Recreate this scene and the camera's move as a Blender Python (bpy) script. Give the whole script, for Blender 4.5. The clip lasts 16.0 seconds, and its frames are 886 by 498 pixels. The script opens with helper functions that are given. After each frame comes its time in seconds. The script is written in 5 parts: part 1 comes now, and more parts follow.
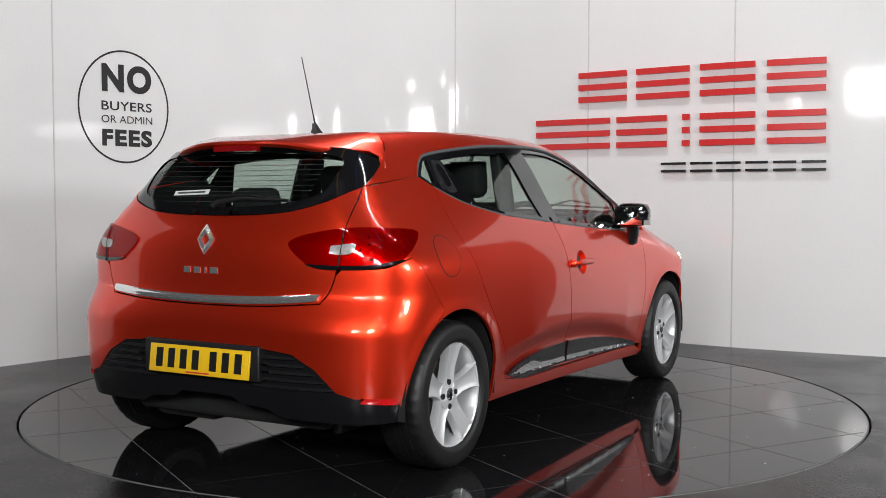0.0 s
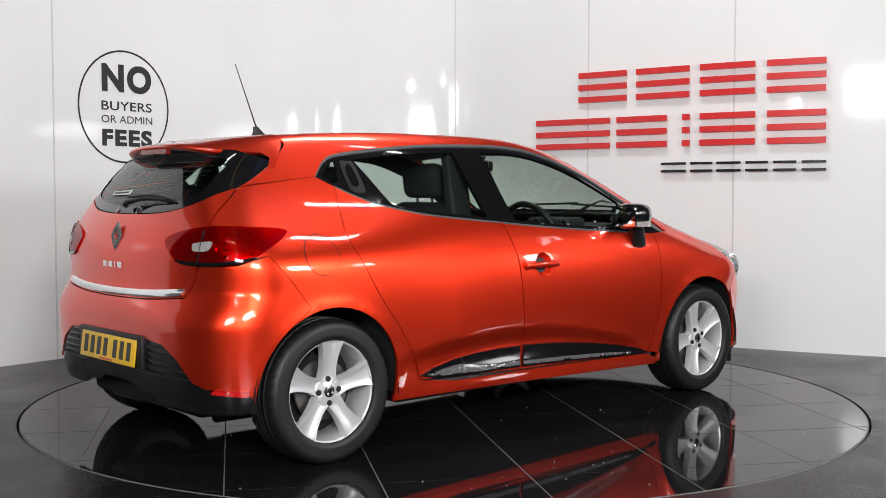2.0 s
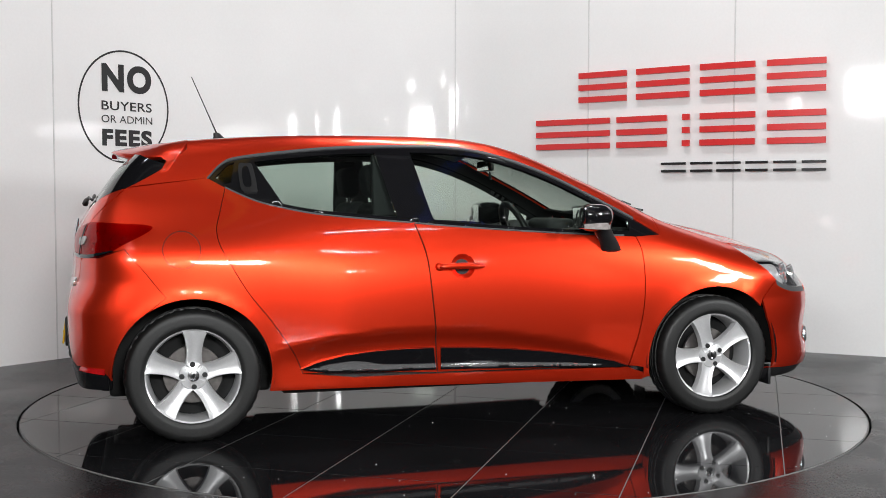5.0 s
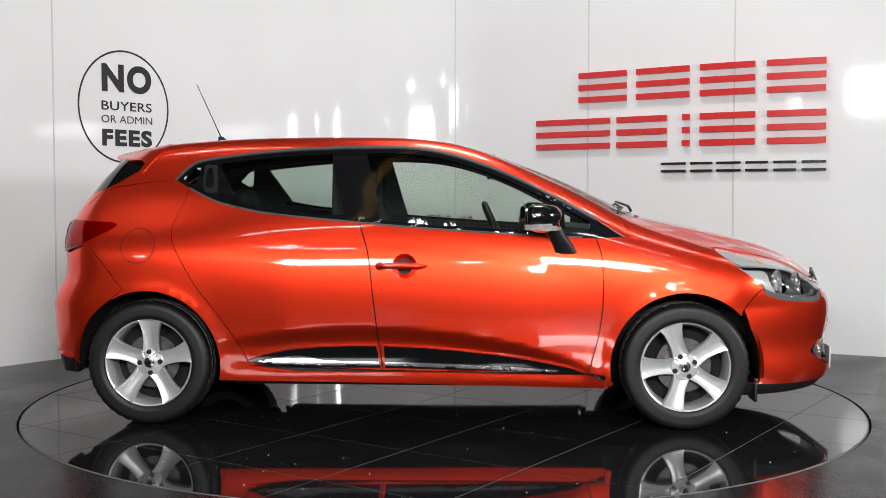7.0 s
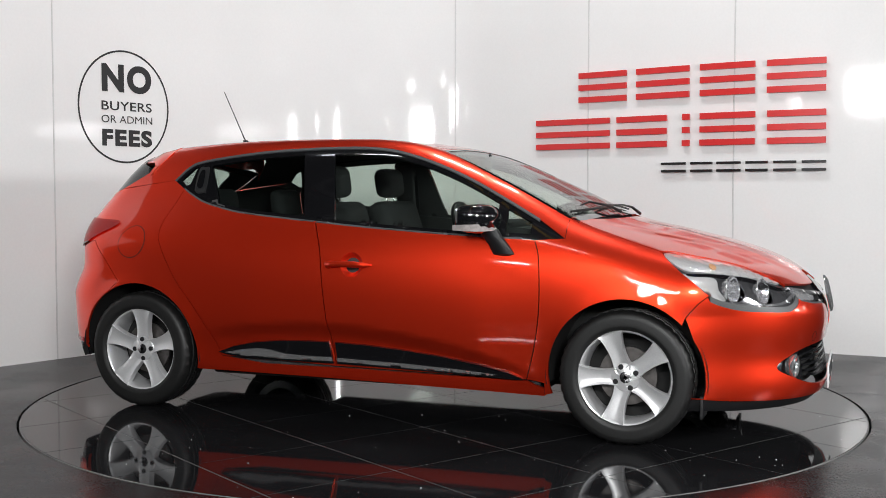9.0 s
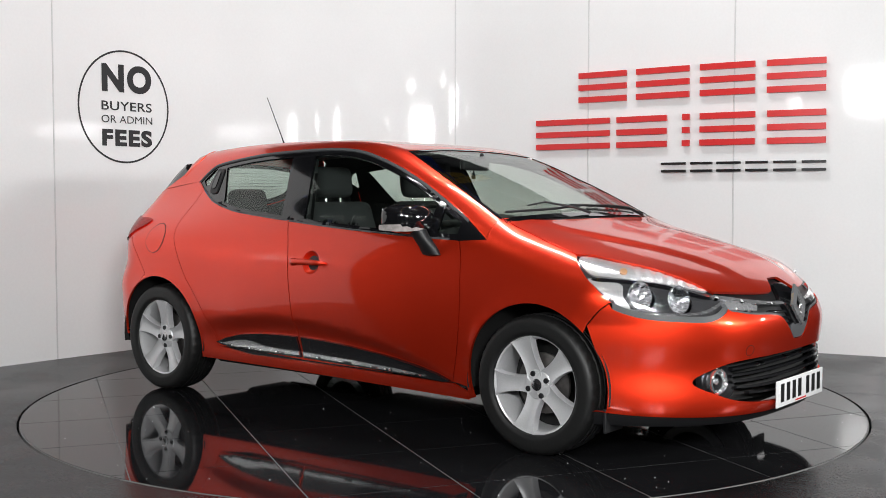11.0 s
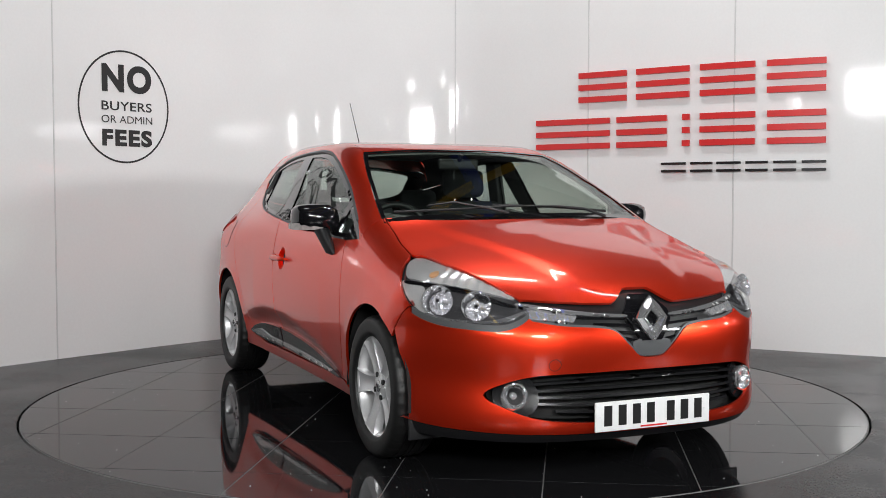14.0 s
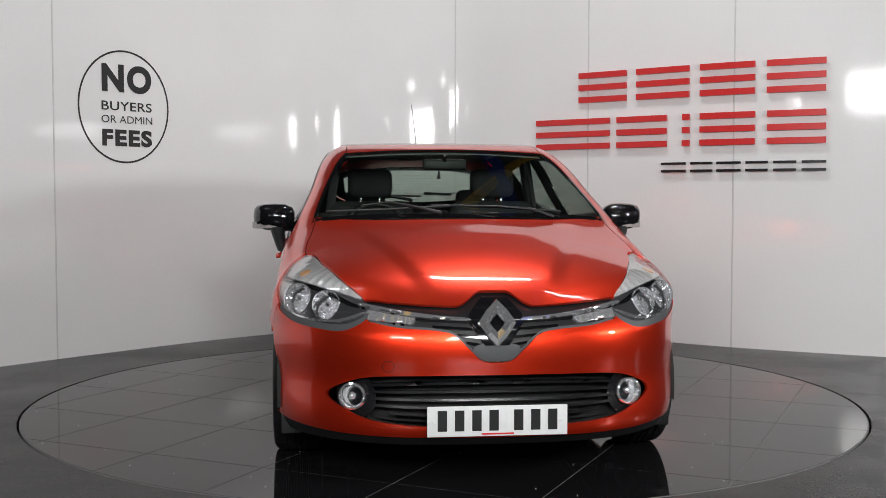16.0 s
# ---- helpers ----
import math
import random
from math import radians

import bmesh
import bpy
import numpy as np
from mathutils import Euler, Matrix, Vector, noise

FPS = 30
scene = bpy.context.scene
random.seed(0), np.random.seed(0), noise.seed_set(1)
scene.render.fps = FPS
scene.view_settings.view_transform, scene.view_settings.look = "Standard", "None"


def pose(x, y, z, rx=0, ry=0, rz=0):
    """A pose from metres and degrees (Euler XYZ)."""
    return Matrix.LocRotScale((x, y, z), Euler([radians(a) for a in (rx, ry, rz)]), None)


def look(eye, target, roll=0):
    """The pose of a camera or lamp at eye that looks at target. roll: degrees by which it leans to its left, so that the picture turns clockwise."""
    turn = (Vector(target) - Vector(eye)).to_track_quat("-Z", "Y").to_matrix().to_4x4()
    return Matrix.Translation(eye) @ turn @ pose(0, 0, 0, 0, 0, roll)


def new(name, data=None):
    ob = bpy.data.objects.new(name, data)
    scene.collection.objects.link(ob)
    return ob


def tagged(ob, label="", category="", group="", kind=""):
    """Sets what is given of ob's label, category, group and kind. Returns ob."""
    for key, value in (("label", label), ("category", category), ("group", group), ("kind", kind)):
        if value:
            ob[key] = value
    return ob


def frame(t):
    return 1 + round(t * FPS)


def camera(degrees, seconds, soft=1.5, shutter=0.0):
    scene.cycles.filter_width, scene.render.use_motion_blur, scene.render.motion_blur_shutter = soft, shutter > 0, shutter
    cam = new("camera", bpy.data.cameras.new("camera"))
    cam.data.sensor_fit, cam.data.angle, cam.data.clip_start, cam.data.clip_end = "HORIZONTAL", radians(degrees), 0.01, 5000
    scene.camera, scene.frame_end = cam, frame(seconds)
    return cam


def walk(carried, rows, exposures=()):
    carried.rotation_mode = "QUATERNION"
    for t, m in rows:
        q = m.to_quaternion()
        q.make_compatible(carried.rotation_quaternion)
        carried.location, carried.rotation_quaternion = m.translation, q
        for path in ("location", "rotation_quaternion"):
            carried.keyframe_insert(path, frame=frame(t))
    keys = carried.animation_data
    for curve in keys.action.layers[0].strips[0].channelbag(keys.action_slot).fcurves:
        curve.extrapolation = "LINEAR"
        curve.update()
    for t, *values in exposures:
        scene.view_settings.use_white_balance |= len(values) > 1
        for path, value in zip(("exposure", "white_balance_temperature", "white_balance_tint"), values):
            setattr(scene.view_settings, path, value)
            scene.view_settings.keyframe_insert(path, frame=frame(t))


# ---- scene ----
cam = camera(43.91, 16.0, 0.7)
HERE = pose(0, 0, 1.1024, 87.22, 0, 0)
walk(cam, [(0, HERE), (16.0, HERE)], exposures=[(0, 0.06), (1.0, 0.16), (3.0, 0.22), (7.0, 0.15), (9.0, 0.21), (11.5, 0.28), (12.5, 0.24), (13.5, 0.06), (14.0, 0.04), (14.5, 0.07), (15.0, 0.07), (15.5, 0.0), (16.0, -0.17)])

ARCH = 0.348               # radius of the wheel arches
CENTRE = (0.005, 6.022)     # axis of the turntable
SPIN = (59.6, -8.957)       # degrees at the start, degrees a second
RADIUS = 2.19

# ---- light ----
world = bpy.data.worlds.new("hall_air")
scene.world = world
world.use_nodes = True
world.node_tree.nodes["Background"].inputs[0].default_value = (0.8, 0.85, 1.0, 1)
world.node_tree.nodes["Background"].inputs[1].default_value = 0.02


def area(name, eye, target, w, h, power, colour=(0.98, 0.99, 0.99)):
    d = bpy.data.lights.new(name, "AREA")
    d.shape, d.size, d.size_y, d.energy, d.color = "RECTANGLE", w, h, power, colour
    ob = new(name, d)
    ob.matrix_world = look(eye, target)
    return ob


# soft box behind the camera with an added fill to its left, soft boxes past the open end of the wall, strip lights
# under the hall's ceiling
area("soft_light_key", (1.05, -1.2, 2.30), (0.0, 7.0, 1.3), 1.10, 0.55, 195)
# added fill: lifts the car's flank, softens wall shadows; no known lamp here
area("fill_light_left", (-1.9, -1.3, 2.7), (0.0, 7.0, 1.2), 1.50, 0.60, 110)
area("soft_light_side", (4.63, 2.57, 2.0), (-1.6, 7.5, 1.2), 0.36, 0.50, 108)
area("soft_light_end", (6.5, 5.3, 2.1), (-1.2, 7.6, 1.2), 0.30, 0.40, 22)
for _x, _y, _z, _w, _h in ((5.84, 6.36, 2.02, 0.07, 0.16), (5.95, 6.50, 2.06, 0.08, 0.12), (6.57, 6.42, 2.04, 0.14, 0.22), (6.58, 5.69, 3.14, 0.05, 0.34), (6.58, 5.83, 3.14, 0.05, 0.34)):
    area("end_lamp", (_x, _y, _z), (-1.8, 8.0, 1.7), _w, _h, 18 * _w * _h + 0.2)
for _x, _y, _p in ((-2.0, 1.2, 15), (2.0, 1.2, 18), (-2.6, 5.2, 13), (2.6, 5.2, 18), (0.5, 6.8, 88), (-2.8, -2.6, 20), (2.8, -2.6, 24)):
    area("strip_light", (_x, _y, 5.2), (_x, _y + 0.01, 0), 1.5, 0.07, _p)
# bare lamps of the hall behind the camera
for _x, _y, _z in ((-1.6, -4.4, 2.5), (0.7, -4.2, 2.45), (3.6, -3.8, 2.6), (-4.6, -1.5, 2.7), (5.6, 1.2, 2.5), (6.4, 3.4, 2.3),
                   (-3.4, -3.9, 3.3), (-0.4, -4.5, 3.5), (2.2, -4.4, 3.4), (4.9, -2.2, 3.2)):
    area("hall_lamp", (_x, _y, _z), (0, 6, 1.0), 0.34, 0.09, 8)

# ---- materials ----
def material(name, colour, rough=0.5, metal=0.0, coat=0.0, grain=0.0, scale=20.0, bump=0.0, spec=0.5, rough_var=0.0, stain=0.0, stain_scale=1.5):
    """A principled surface whose colour varies as fine grain and as broad stains."""
    m = bpy.data.materials.new(name)
    m.use_nodes = True
    nt = m.node_tree
    b = nt.nodes["Principled BSDF"]
    b.inputs["Base Color"].default_value = (*colour, 1)
    b.inputs["Roughness"].default_value = rough
    b.inputs["Metallic"].default_value = metal
    b.inputs["Specular IOR Level"].default_value = spec
    if coat:
        b.inputs["Coat Weight"].default_value = coat
        b.inputs["Coat Roughness"].default_value = 0.03
    co = nt.nodes.new("ShaderNodeTexCoord")
    if grain or bump or rough_var or stain:
        n1 = nt.nodes.new("ShaderNodeTexNoise")
        n1.inputs["Scale"].default_value = scale
        n1.inputs["Detail"].default_value = 6
        nt.links.new(co.outputs["Object"], n1.inputs["Vector"])
        n2 = nt.nodes.new("ShaderNodeTexNoise")
        n2.inputs["Scale"].default_value = stain_scale
        n2.inputs["Detail"].default_value = 5
        nt.links.new(co.outputs["Object"], n2.inputs["Vector"])

        def around(node, k):
            r = nt.nodes.new("ShaderNodeMapRange")
            r.inputs[1].default_value, r.inputs[2].default_value = 0.25, 0.75
            r.inputs[3].default_value, r.inputs[4].default_value = 1 - k, 1 + k
            nt.links.new(node.outputs[0], r.inputs[0])
            return r.outputs[0]

        def times(a, c):
            x = nt.nodes.new("ShaderNodeMath")
            x.operation = "MULTIPLY"
            nt.links.new(a, x.inputs[0])
            if isinstance(c, float):
                x.inputs[1].default_value = c
            else:
                nt.links.new(c, x.inputs[1])
            return x.outputs[0]

        if grain or stain:
            v = nt.nodes.new("ShaderNodeVectorMath")
            v.operation = "SCALE"
            v.inputs[0].default_value = colour
            nt.links.new(times(around(n1, grain), around(n2, stain)), v.inputs["Scale"])
            nt.links.new(v.outputs[0], b.inputs["Base Color"])
        if rough_var:
            nt.links.new(times(times(around(n2, rough_var), around(n1, rough_var * 0.5)), float(rough)), b.inputs["Roughness"])
        if bump:
            u = nt.nodes.new("ShaderNodeBump")
            u.inputs["Strength"].default_value = bump
            u.inputs["Distance"].default_value = 0.004
            nt.links.new(n1.outputs[0], u.inputs["Height"])
            nt.links.new(u.outputs[0], b.inputs["Normal"])
    return m


def glass(name, tint, rough=0.0):
    """Thin car glass: clear with a tint, plus a surface gloss by angle."""
    m = bpy.data.materials.new(name)
    m.use_nodes = True
    nt = m.node_tree
    nt.nodes.remove(nt.nodes["Principled BSDF"])
    t = nt.nodes.new("ShaderNodeBsdfTransparent")
    t.inputs[0].default_value = (*tint, 1)
    s = nt.nodes.new("ShaderNodeBsdfGlossy")
    s.inputs["Roughness"].default_value = rough
    f = nt.nodes.new("ShaderNodeLayerWeight")
    p = nt.nodes.new("ShaderNodeMath")
    p.operation, p.inputs[1].default_value = "POWER", 5.0
    nt.links.new(f.outputs["Facing"], p.inputs[0])
    q = nt.nodes.new("ShaderNodeMapRange")
    q.inputs[3].default_value, q.inputs[4].default_value = 0.04, 1.0
    nt.links.new(p.outputs[0], q.inputs[0])
    f.inputs["Blend"].default_value = 0.5
    x = nt.nodes.new("ShaderNodeMixShader")
    nt.links.new(q.outputs[0], x.inputs[0])
    nt.links.new(t.outputs[0], x.inputs[1])
    nt.links.new(s.outputs[0], x.inputs[2])
    nt.links.new(x.outputs[0], nt.nodes["Material Output"].inputs[0])
    return m


def glow(name, colour, strength):
    m = bpy.data.materials.new(name)
    m.use_nodes = True
    b = m.node_tree.nodes["Principled BSDF"]
    b.inputs["Emission Color"].default_value = (*colour, 1)
    b.inputs["Emission Strength"].default_value = strength
    return m


PAINT_WALL = material("white_gloss_panel", (0.80, 0.80, 0.80), 0.065, spec=0.32, grain=0.015, scale=60, stain=0.03, stain_scale=0.9, rough_var=0.35)
SEAM = material("seam_strip", (0.60, 0.60, 0.60), 0.4, grain=0.05)
HALL = material("hall_wall", (0.045, 0.045, 0.05), 0.8, grain=0.2, stain=0.3)
ROOFING = material("hall_ceiling", (0.04, 0.04, 0.045), 0.8, grain=0.2, stain=0.3)
STONE = material("black_granite_tile", (0.010, 0.010, 0.011), 0.045, spec=0.23, grain=0.3, scale=120, stain=0.25, rough_var=0.3)
FLOOR = material("dark_floor", (0.011, 0.011, 0.012), 0.26, spec=0.13, grain=0.35, scale=90, stain=0.4, rough_var=0.4)
GROUT = material("grout", (0.16, 0.16, 0.16), 0.7, grain=0.3)
GAP = material("black_gap", (0.004, 0.004, 0.004), 0.7)
SIGN_RED = material("red_acrylic", (0.62, 0.03, 0.03), 0.35, grain=0.04)
SIGN_BLACK = material("black_acrylic", (0.012, 0.012, 0.013), 0.3, grain=0.1)
VINYL = material("black_vinyl", (0.015, 0.015, 0.016), 0.45, grain=0.1)


# ---- mesh helpers ----
def mesh_from(name, verts, faces, mats, mat_index=None, smooth=False):
    me = bpy.data.meshes.new(name)
    me.from_pydata([tuple(v) for v in verts], [], [tuple(f) for f in faces])
    for m in (mats if isinstance(mats, (list, tuple)) else [mats]):
        me.materials.append(m)
    if mat_index is not None:
        me.polygons.foreach_set("material_index", list(mat_index))
    if smooth:
        me.polygons.foreach_set("use_smooth", [True] * len(me.polygons))
    me.update()
    return me


def part(name, bm, material, parent, label=""):
    """Link a bmesh (or a mesh) as one mesh object under a thing or a part."""
    if isinstance(bm, bmesh.types.BMesh):
        me = bpy.data.meshes.new(name)
        bm.to_mesh(me)
        bm.free()
        me.materials.append(material)
    else:
        me = bm
    ob = new(name, me)
    ob.parent = parent
    if label:
        ob["label"] = label
    return ob


def box_bm(lo, hi, bevel=0.0):
    bm = bmesh.new()
    bmesh.ops.create_cube(bm, size=1)
    for v in bm.verts:
        v.co = Vector([lo[i] + (v.co[i] + 0.5) * (hi[i] - lo[i]) for i in range(3)])
    if bevel:
        bmesh.ops.bevel(bm, geom=bm.edges[:], offset=bevel, segments=2, affect="EDGES", profile=0.7)
    return bm


def catmull(pts, n=8, closed=False):
    """Points on a smooth curve through pts."""
    P = np.array(pts, float)
    k = len(P)
    out = []
    last = k if closed else k - 1
    for i in range(last):
        if closed:
            a, b, c, d = P[(i - 1) % k], P[i], P[(i + 1) % k], P[(i + 2) % k]
        else:
            b, c = P[i], P[i + 1]
            a = P[i - 1] if i else 2 * b - c
            d = P[i + 2] if i + 2 < k else 2 * c - b
        for j in range(n):
            t = j / n
            out.append(0.5 * (2 * b + (c - a) * t + (2 * a - 5 * b + 4 * c - d) * t * t + (3 * b - a - 3 * c + d) * t ** 3))
    if not closed:
        out.append(P[-1])
    return np.array(out)


# ---- the hall ----
WALL_PLAN = catmull([(-4.6, 4.6), (-3.72, 5.9), (-2.86, 7.04), (-2.33, 7.70), (-1.67, 8.44), (-0.9, 9.03), (0.02, 9.2), (0.62, 9.0),
                     (1.16, 8.64), (2.11, 7.95), (3.03, 7.47), (3.5, 7.25)], 10)
WALL_S = np.concatenate([[0], np.cumsum(np.linalg.norm(np.diff(WALL_PLAN, axis=0), axis=1))])
WALL_TOP = 2.95


def on_wall(s, z, out=0.0):
    """A place on the curved wall: metres along it, height, metres proud of its face."""
    x, y = np.interp(s, WALL_S, WALL_PLAN[:, 0]), np.interp(s, WALL_S, WALL_PLAN[:, 1])
    e = 0.15
    tx = np.interp(s + e, WALL_S, WALL_PLAN[:, 0]) - np.interp(s - e, WALL_S, WALL_PLAN[:, 0])
    ty = np.interp(s + e, WALL_S, WALL_PLAN[:, 1]) - np.interp(s - e, WALL_S, WALL_PLAN[:, 1])
    k = out / math.hypot(tx, ty)
    return Vector((x + ty * k, y - tx * k, z))


def curved_wall():
    n = len(WALL_PLAN)
    verts, faces = [], []
    for i in range(n):
        s = WALL_S[i]
        for z, o in ((-0.02, 0), (WALL_TOP, 0), (WALL_TOP, -0.1), (-0.02, -0.1)):
            verts.append(on_wall(s, z, o))
    for i in range(n - 1):
        for k in range(4):
            a, b = i * 4 + k, i * 4 + (k + 1) % 4
            faces.append((a, a + 4, b + 4, b))
    ob = new("wall_north", mesh_from("wall_north", verts, faces, PAINT_WALL, smooth=False))
    for p in ob.data.polygons:
        p.use_smooth = abs(p.normal.z) < 0.5
    ob.data.set_sharp_from_angle(angle=radians(40))
    return tagged(ob, "curved white gloss panelled display wall", "wall", kind="structure")


curved_wall()


def slab(name, lo, hi, mat, label, category):
    me = bpy.data.meshes.new(name)
    bm = box_bm(lo, hi)
    bm.to_mesh(me)
    bm.free()
    me.materials.append(mat)
    return tagged(new(name, me), label, category, kind="structure")


slab("wall_south", (-9, -5.2, 0), (9, -5, 6.2), HALL, "dark painted hall wall", "wall")
slab("wall_west", (-9.2, -5, 0), (-9, 12, 6.2), HALL, "dark painted hall wall", "wall")
slab("wall_east", (9, -5, 0), (9.2, 12, 6.2), HALL, "dark painted hall wall", "wall")
slab("wall_back", (-9, 12, 0), (9, 12.2, 6.2), HALL, "dark painted hall wall", "wall")
slab("ceiling", (-9.2, -5.2, 6.2), (9.2, 12.2, 6.3), ROOFING, "dark hall ceiling", "ceiling")


def roof_beam(a, b, mat, label):
    """An I-section steel beam between two places."""
    a, b = Vector(a), Vector(b)
    t = (b - a).normalized()
    u = t.cross(Vector((0, 0, 1))).normalized()
    sec = [(-0.09, 0.14), (0.09, 0.14), (0.09, 0.125), (0.006, 0.125), (0.006, -0.125), (0.09, -0.125), (0.09, -0.14), (-0.09, -0.14), (-0.09, -0.125), (-0.006, -0.125), (-0.006, 0.125), (-0.09, 0.125)]
    n = len(sec)
    verts = [p + u * x + Vector((0, 0, z)) for p in (a, b) for x, z in sec]
    faces = [(i, (i + 1) % n, (i + 1) % n + n, i + n) for i in range(n)] + [tuple(range(n)), tuple(range(2 * n - 1, n - 1, -1))]
    return tagged(new("roof_beam", mesh_from("roof_beam", verts, faces, mat)), label, "beam", "roof beams")


STEELWORK = material("grey_steelwork", (0.16, 0.16, 0.17), 0.6, grain=0.2, stain=0.3)
YELLOW = material("yellow_steelwork", (0.55, 0.33, 0.03), 0.5, grain=0.15, stain=0.2)
BLUE = material("blue_steelwork", (0.03, 0.06, 0.32), 0.5, grain=0.15, stain=0.2)
for _y in (-4.0, -1.6, 0.8, 3.2, 8.2):
    roof_beam((-9, _y, 5.75), (9, _y, 5.75), STEELWORK, "grey steel beam under the dark hall ceiling")
roof_beam((-3.4, -5, 5.35), (1.6, 12, 5.35), YELLOW, "yellow painted steel beam under the hall ceiling")
roof_beam((3.0, -5, 5.35), (0.6, 12, 5.05), BLUE, "blue painted steel beam under the hall ceiling")

# ---- floor and turntable ----
def floor_with_hole():
    n = 128
    verts, faces = [], []
    for i in range(n):
        a = 2 * math.pi * i / n
        c, s = math.cos(a), math.sin(a)
        verts.append((CENTRE[0] + (RADIUS + 0.012) * c, CENTRE[1] + (RADIUS + 0.012) * s, 0))
        k = 14 / max(abs(c), abs(s))
        verts.append((CENTRE[0] + k * c, CENTRE[1] + k * s, 0))
        verts.append((CENTRE[0] + (RADIUS + 0.012) * c, CENTRE[1] + (RADIUS + 0.012) * s, -0.05))
    for i in range(n):
        j = (i + 1) % n
        faces.append((3 * i, 3 * i + 1, 3 * j + 1, 3 * j))
        faces.append((3 * i, 3 * j, 3 * j + 2, 3 * i + 2))
    return tagged(new("floor", mesh_from("floor", verts, faces, FLOOR)), "dark polished showroom floor", "floor", kind="structure")


floor_with_hole()
pit = tagged(new("floor_pit", mesh_from("floor_pit", [(-3, 3, -0.06), (3, 3, -0.06), (3, 9, -0.06), (-3, 9, -0.06)], [(0, 1, 2, 3)], GAP)),
             "black recess under the turntable", "floor", kind="structure")
turntable = new("turntable")
tagged(turntable, "round black tiled vehicle turntable flush with floor", "turntable")
bm = bmesh.new()
bmesh.ops.create_cone(bm, cap_ends=True, segments=160, radius1=RADIUS, radius2=RADIUS, depth=0.05)
bmesh.ops.translate(bm, vec=(0, 0, -0.0262), verts=bm.verts[:])
part("disc", bm, GROUT, turntable, "grey jointed turntable bed")

# ---- the car's skin: one closed form that every panel is cut from ----
# x forward from the middle of the wheelbase, y to the car's left, z up, in metres
def spline(xs, ys):
    """A smooth function through (xs, ys), flat in curvature at the ends."""
    xs, ys = np.array(xs, float), np.array(ys, float)
    n = len(xs)
    h = np.diff(xs)
    A, r = np.eye(n), np.zeros_like(ys)
    for i in range(1, n - 1):
        A[i, i - 1], A[i, i], A[i, i + 1] = h[i - 1], 2 * (h[i - 1] + h[i]), h[i]
        r[i] = 6 * ((ys[i + 1] - ys[i]) / h[i] - (ys[i] - ys[i - 1]) / h[i - 1])
    m = np.linalg.solve(A, r)

    def f(x):
        x = np.clip(x, xs[0], xs[-1])
        i = np.clip(np.searchsorted(xs, x) - 1, 0, n - 2)
        a, b, w = xs[i + 1] - x, x - xs[i], h[i]
        if ys.ndim > 1:
            a, b, w = a[:, None], b[:, None], w[:, None]
        return (m[i] * a ** 3 + m[i + 1] * b ** 3) / (6 * w) + (ys[i] / w - m[i] * w / 6) * a + (ys[i + 1] / w - m[i + 1] * w / 6) * b
    return f


# half width of the side: a row for each height, a column for each place along the car
SIDE_X = [-1.9, -1.3, -0.7, 0.0, 0.7, 1.3, 2.1]
SIDE_Z = [0.14, 0.22, 0.32, 0.42, 0.58, 0.75, 0.87, 0.97, 1.10, 1.22, 1.33, 1.45]
SIDE_W = [[0.74, 0.790, 0.775, 0.765, 0.770, 0.795, 0.80],
          [0.78, 0.822, 0.800, 0.790, 0.795, 0.828, 0.845],
          [0.80, 0.842, 0.812, 0.802, 0.808, 0.846, 0.870],
          [0.81, 0.852, 0.832, 0.822, 0.826, 0.854, 0.875],
          [0.82, 0.858, 0.850, 0.846, 0.846, 0.856, 0.865],
          [0.82, 0.852, 0.852, 0.850, 0.845, 0.838, 0.815],
          [0.80, 0.830, 0.832, 0.832, 0.824, 0.800, 0.74],
          [0.705, 0.758, 0.790, 0.796, 0.782, 0.740, 0.67],
          [0.585, 0.648, 0.711, 0.730, 0.714, 0.665, 0.60],
          [0.510, 0.574, 0.648, 0.678, 0.662, 0.605, 0.55],
          [0.450, 0.512, 0.588, 0.620, 0.608, 0.550, 0.50],
          [0.46, 0.500, 0.540, 0.555, 0.540, 0.490, 0.44]]
side_by_z = spline(SIDE_Z, SIDE_W)
top_line = spline([-1.95, -1.6, -1.3, -0.96, -0.6, -0.25, 0.06, 0.30, 0.52, 0.76, 1.0, 1.11, 1.25, 1.53, 1.78, 1.96, 2.10, 2.3],
                  [1.29, 1.338, 1.368, 1.392, 1.401, 1.400, 1.386, 1.342, 1.268, 1.171, 1.058, 1.005, 0.964, 0.899, 0.828, 0.750, 0.675, 0.54])
nose_line = spline([0.10, 0.18, 0.23, 0.30, 0.40, 0.50, 0.58, 0.66, 0.72, 0.80, 0.95, 1.1, 1.5],
                   [1.955, 2.070, 2.100, 2.101, 2.084, 2.098, 2.097, 2.084, 2.06, 2.02, 1.95, 1.88, 1.7])
tail_line = spline([0.10, 0.20, 0.30, 0.45, 0.56, 0.635, 0.70, 0.80, 0.95, 1.02, 1.10, 1.20, 1.30, 1.40, 1.55],
                   [-1.74, -1.79, -1.822, -1.838, -1.842, -1.843, -1.830, -1.824, -1.80, -1.765, -1.715, -1.645, -1.572, -1.495, -1.38])


def soft_max(a, b, k):
    h = np.maximum(k - np.abs(a - b), 0) / k
    return np.maximum(a, b) + h * h * k * 0.25


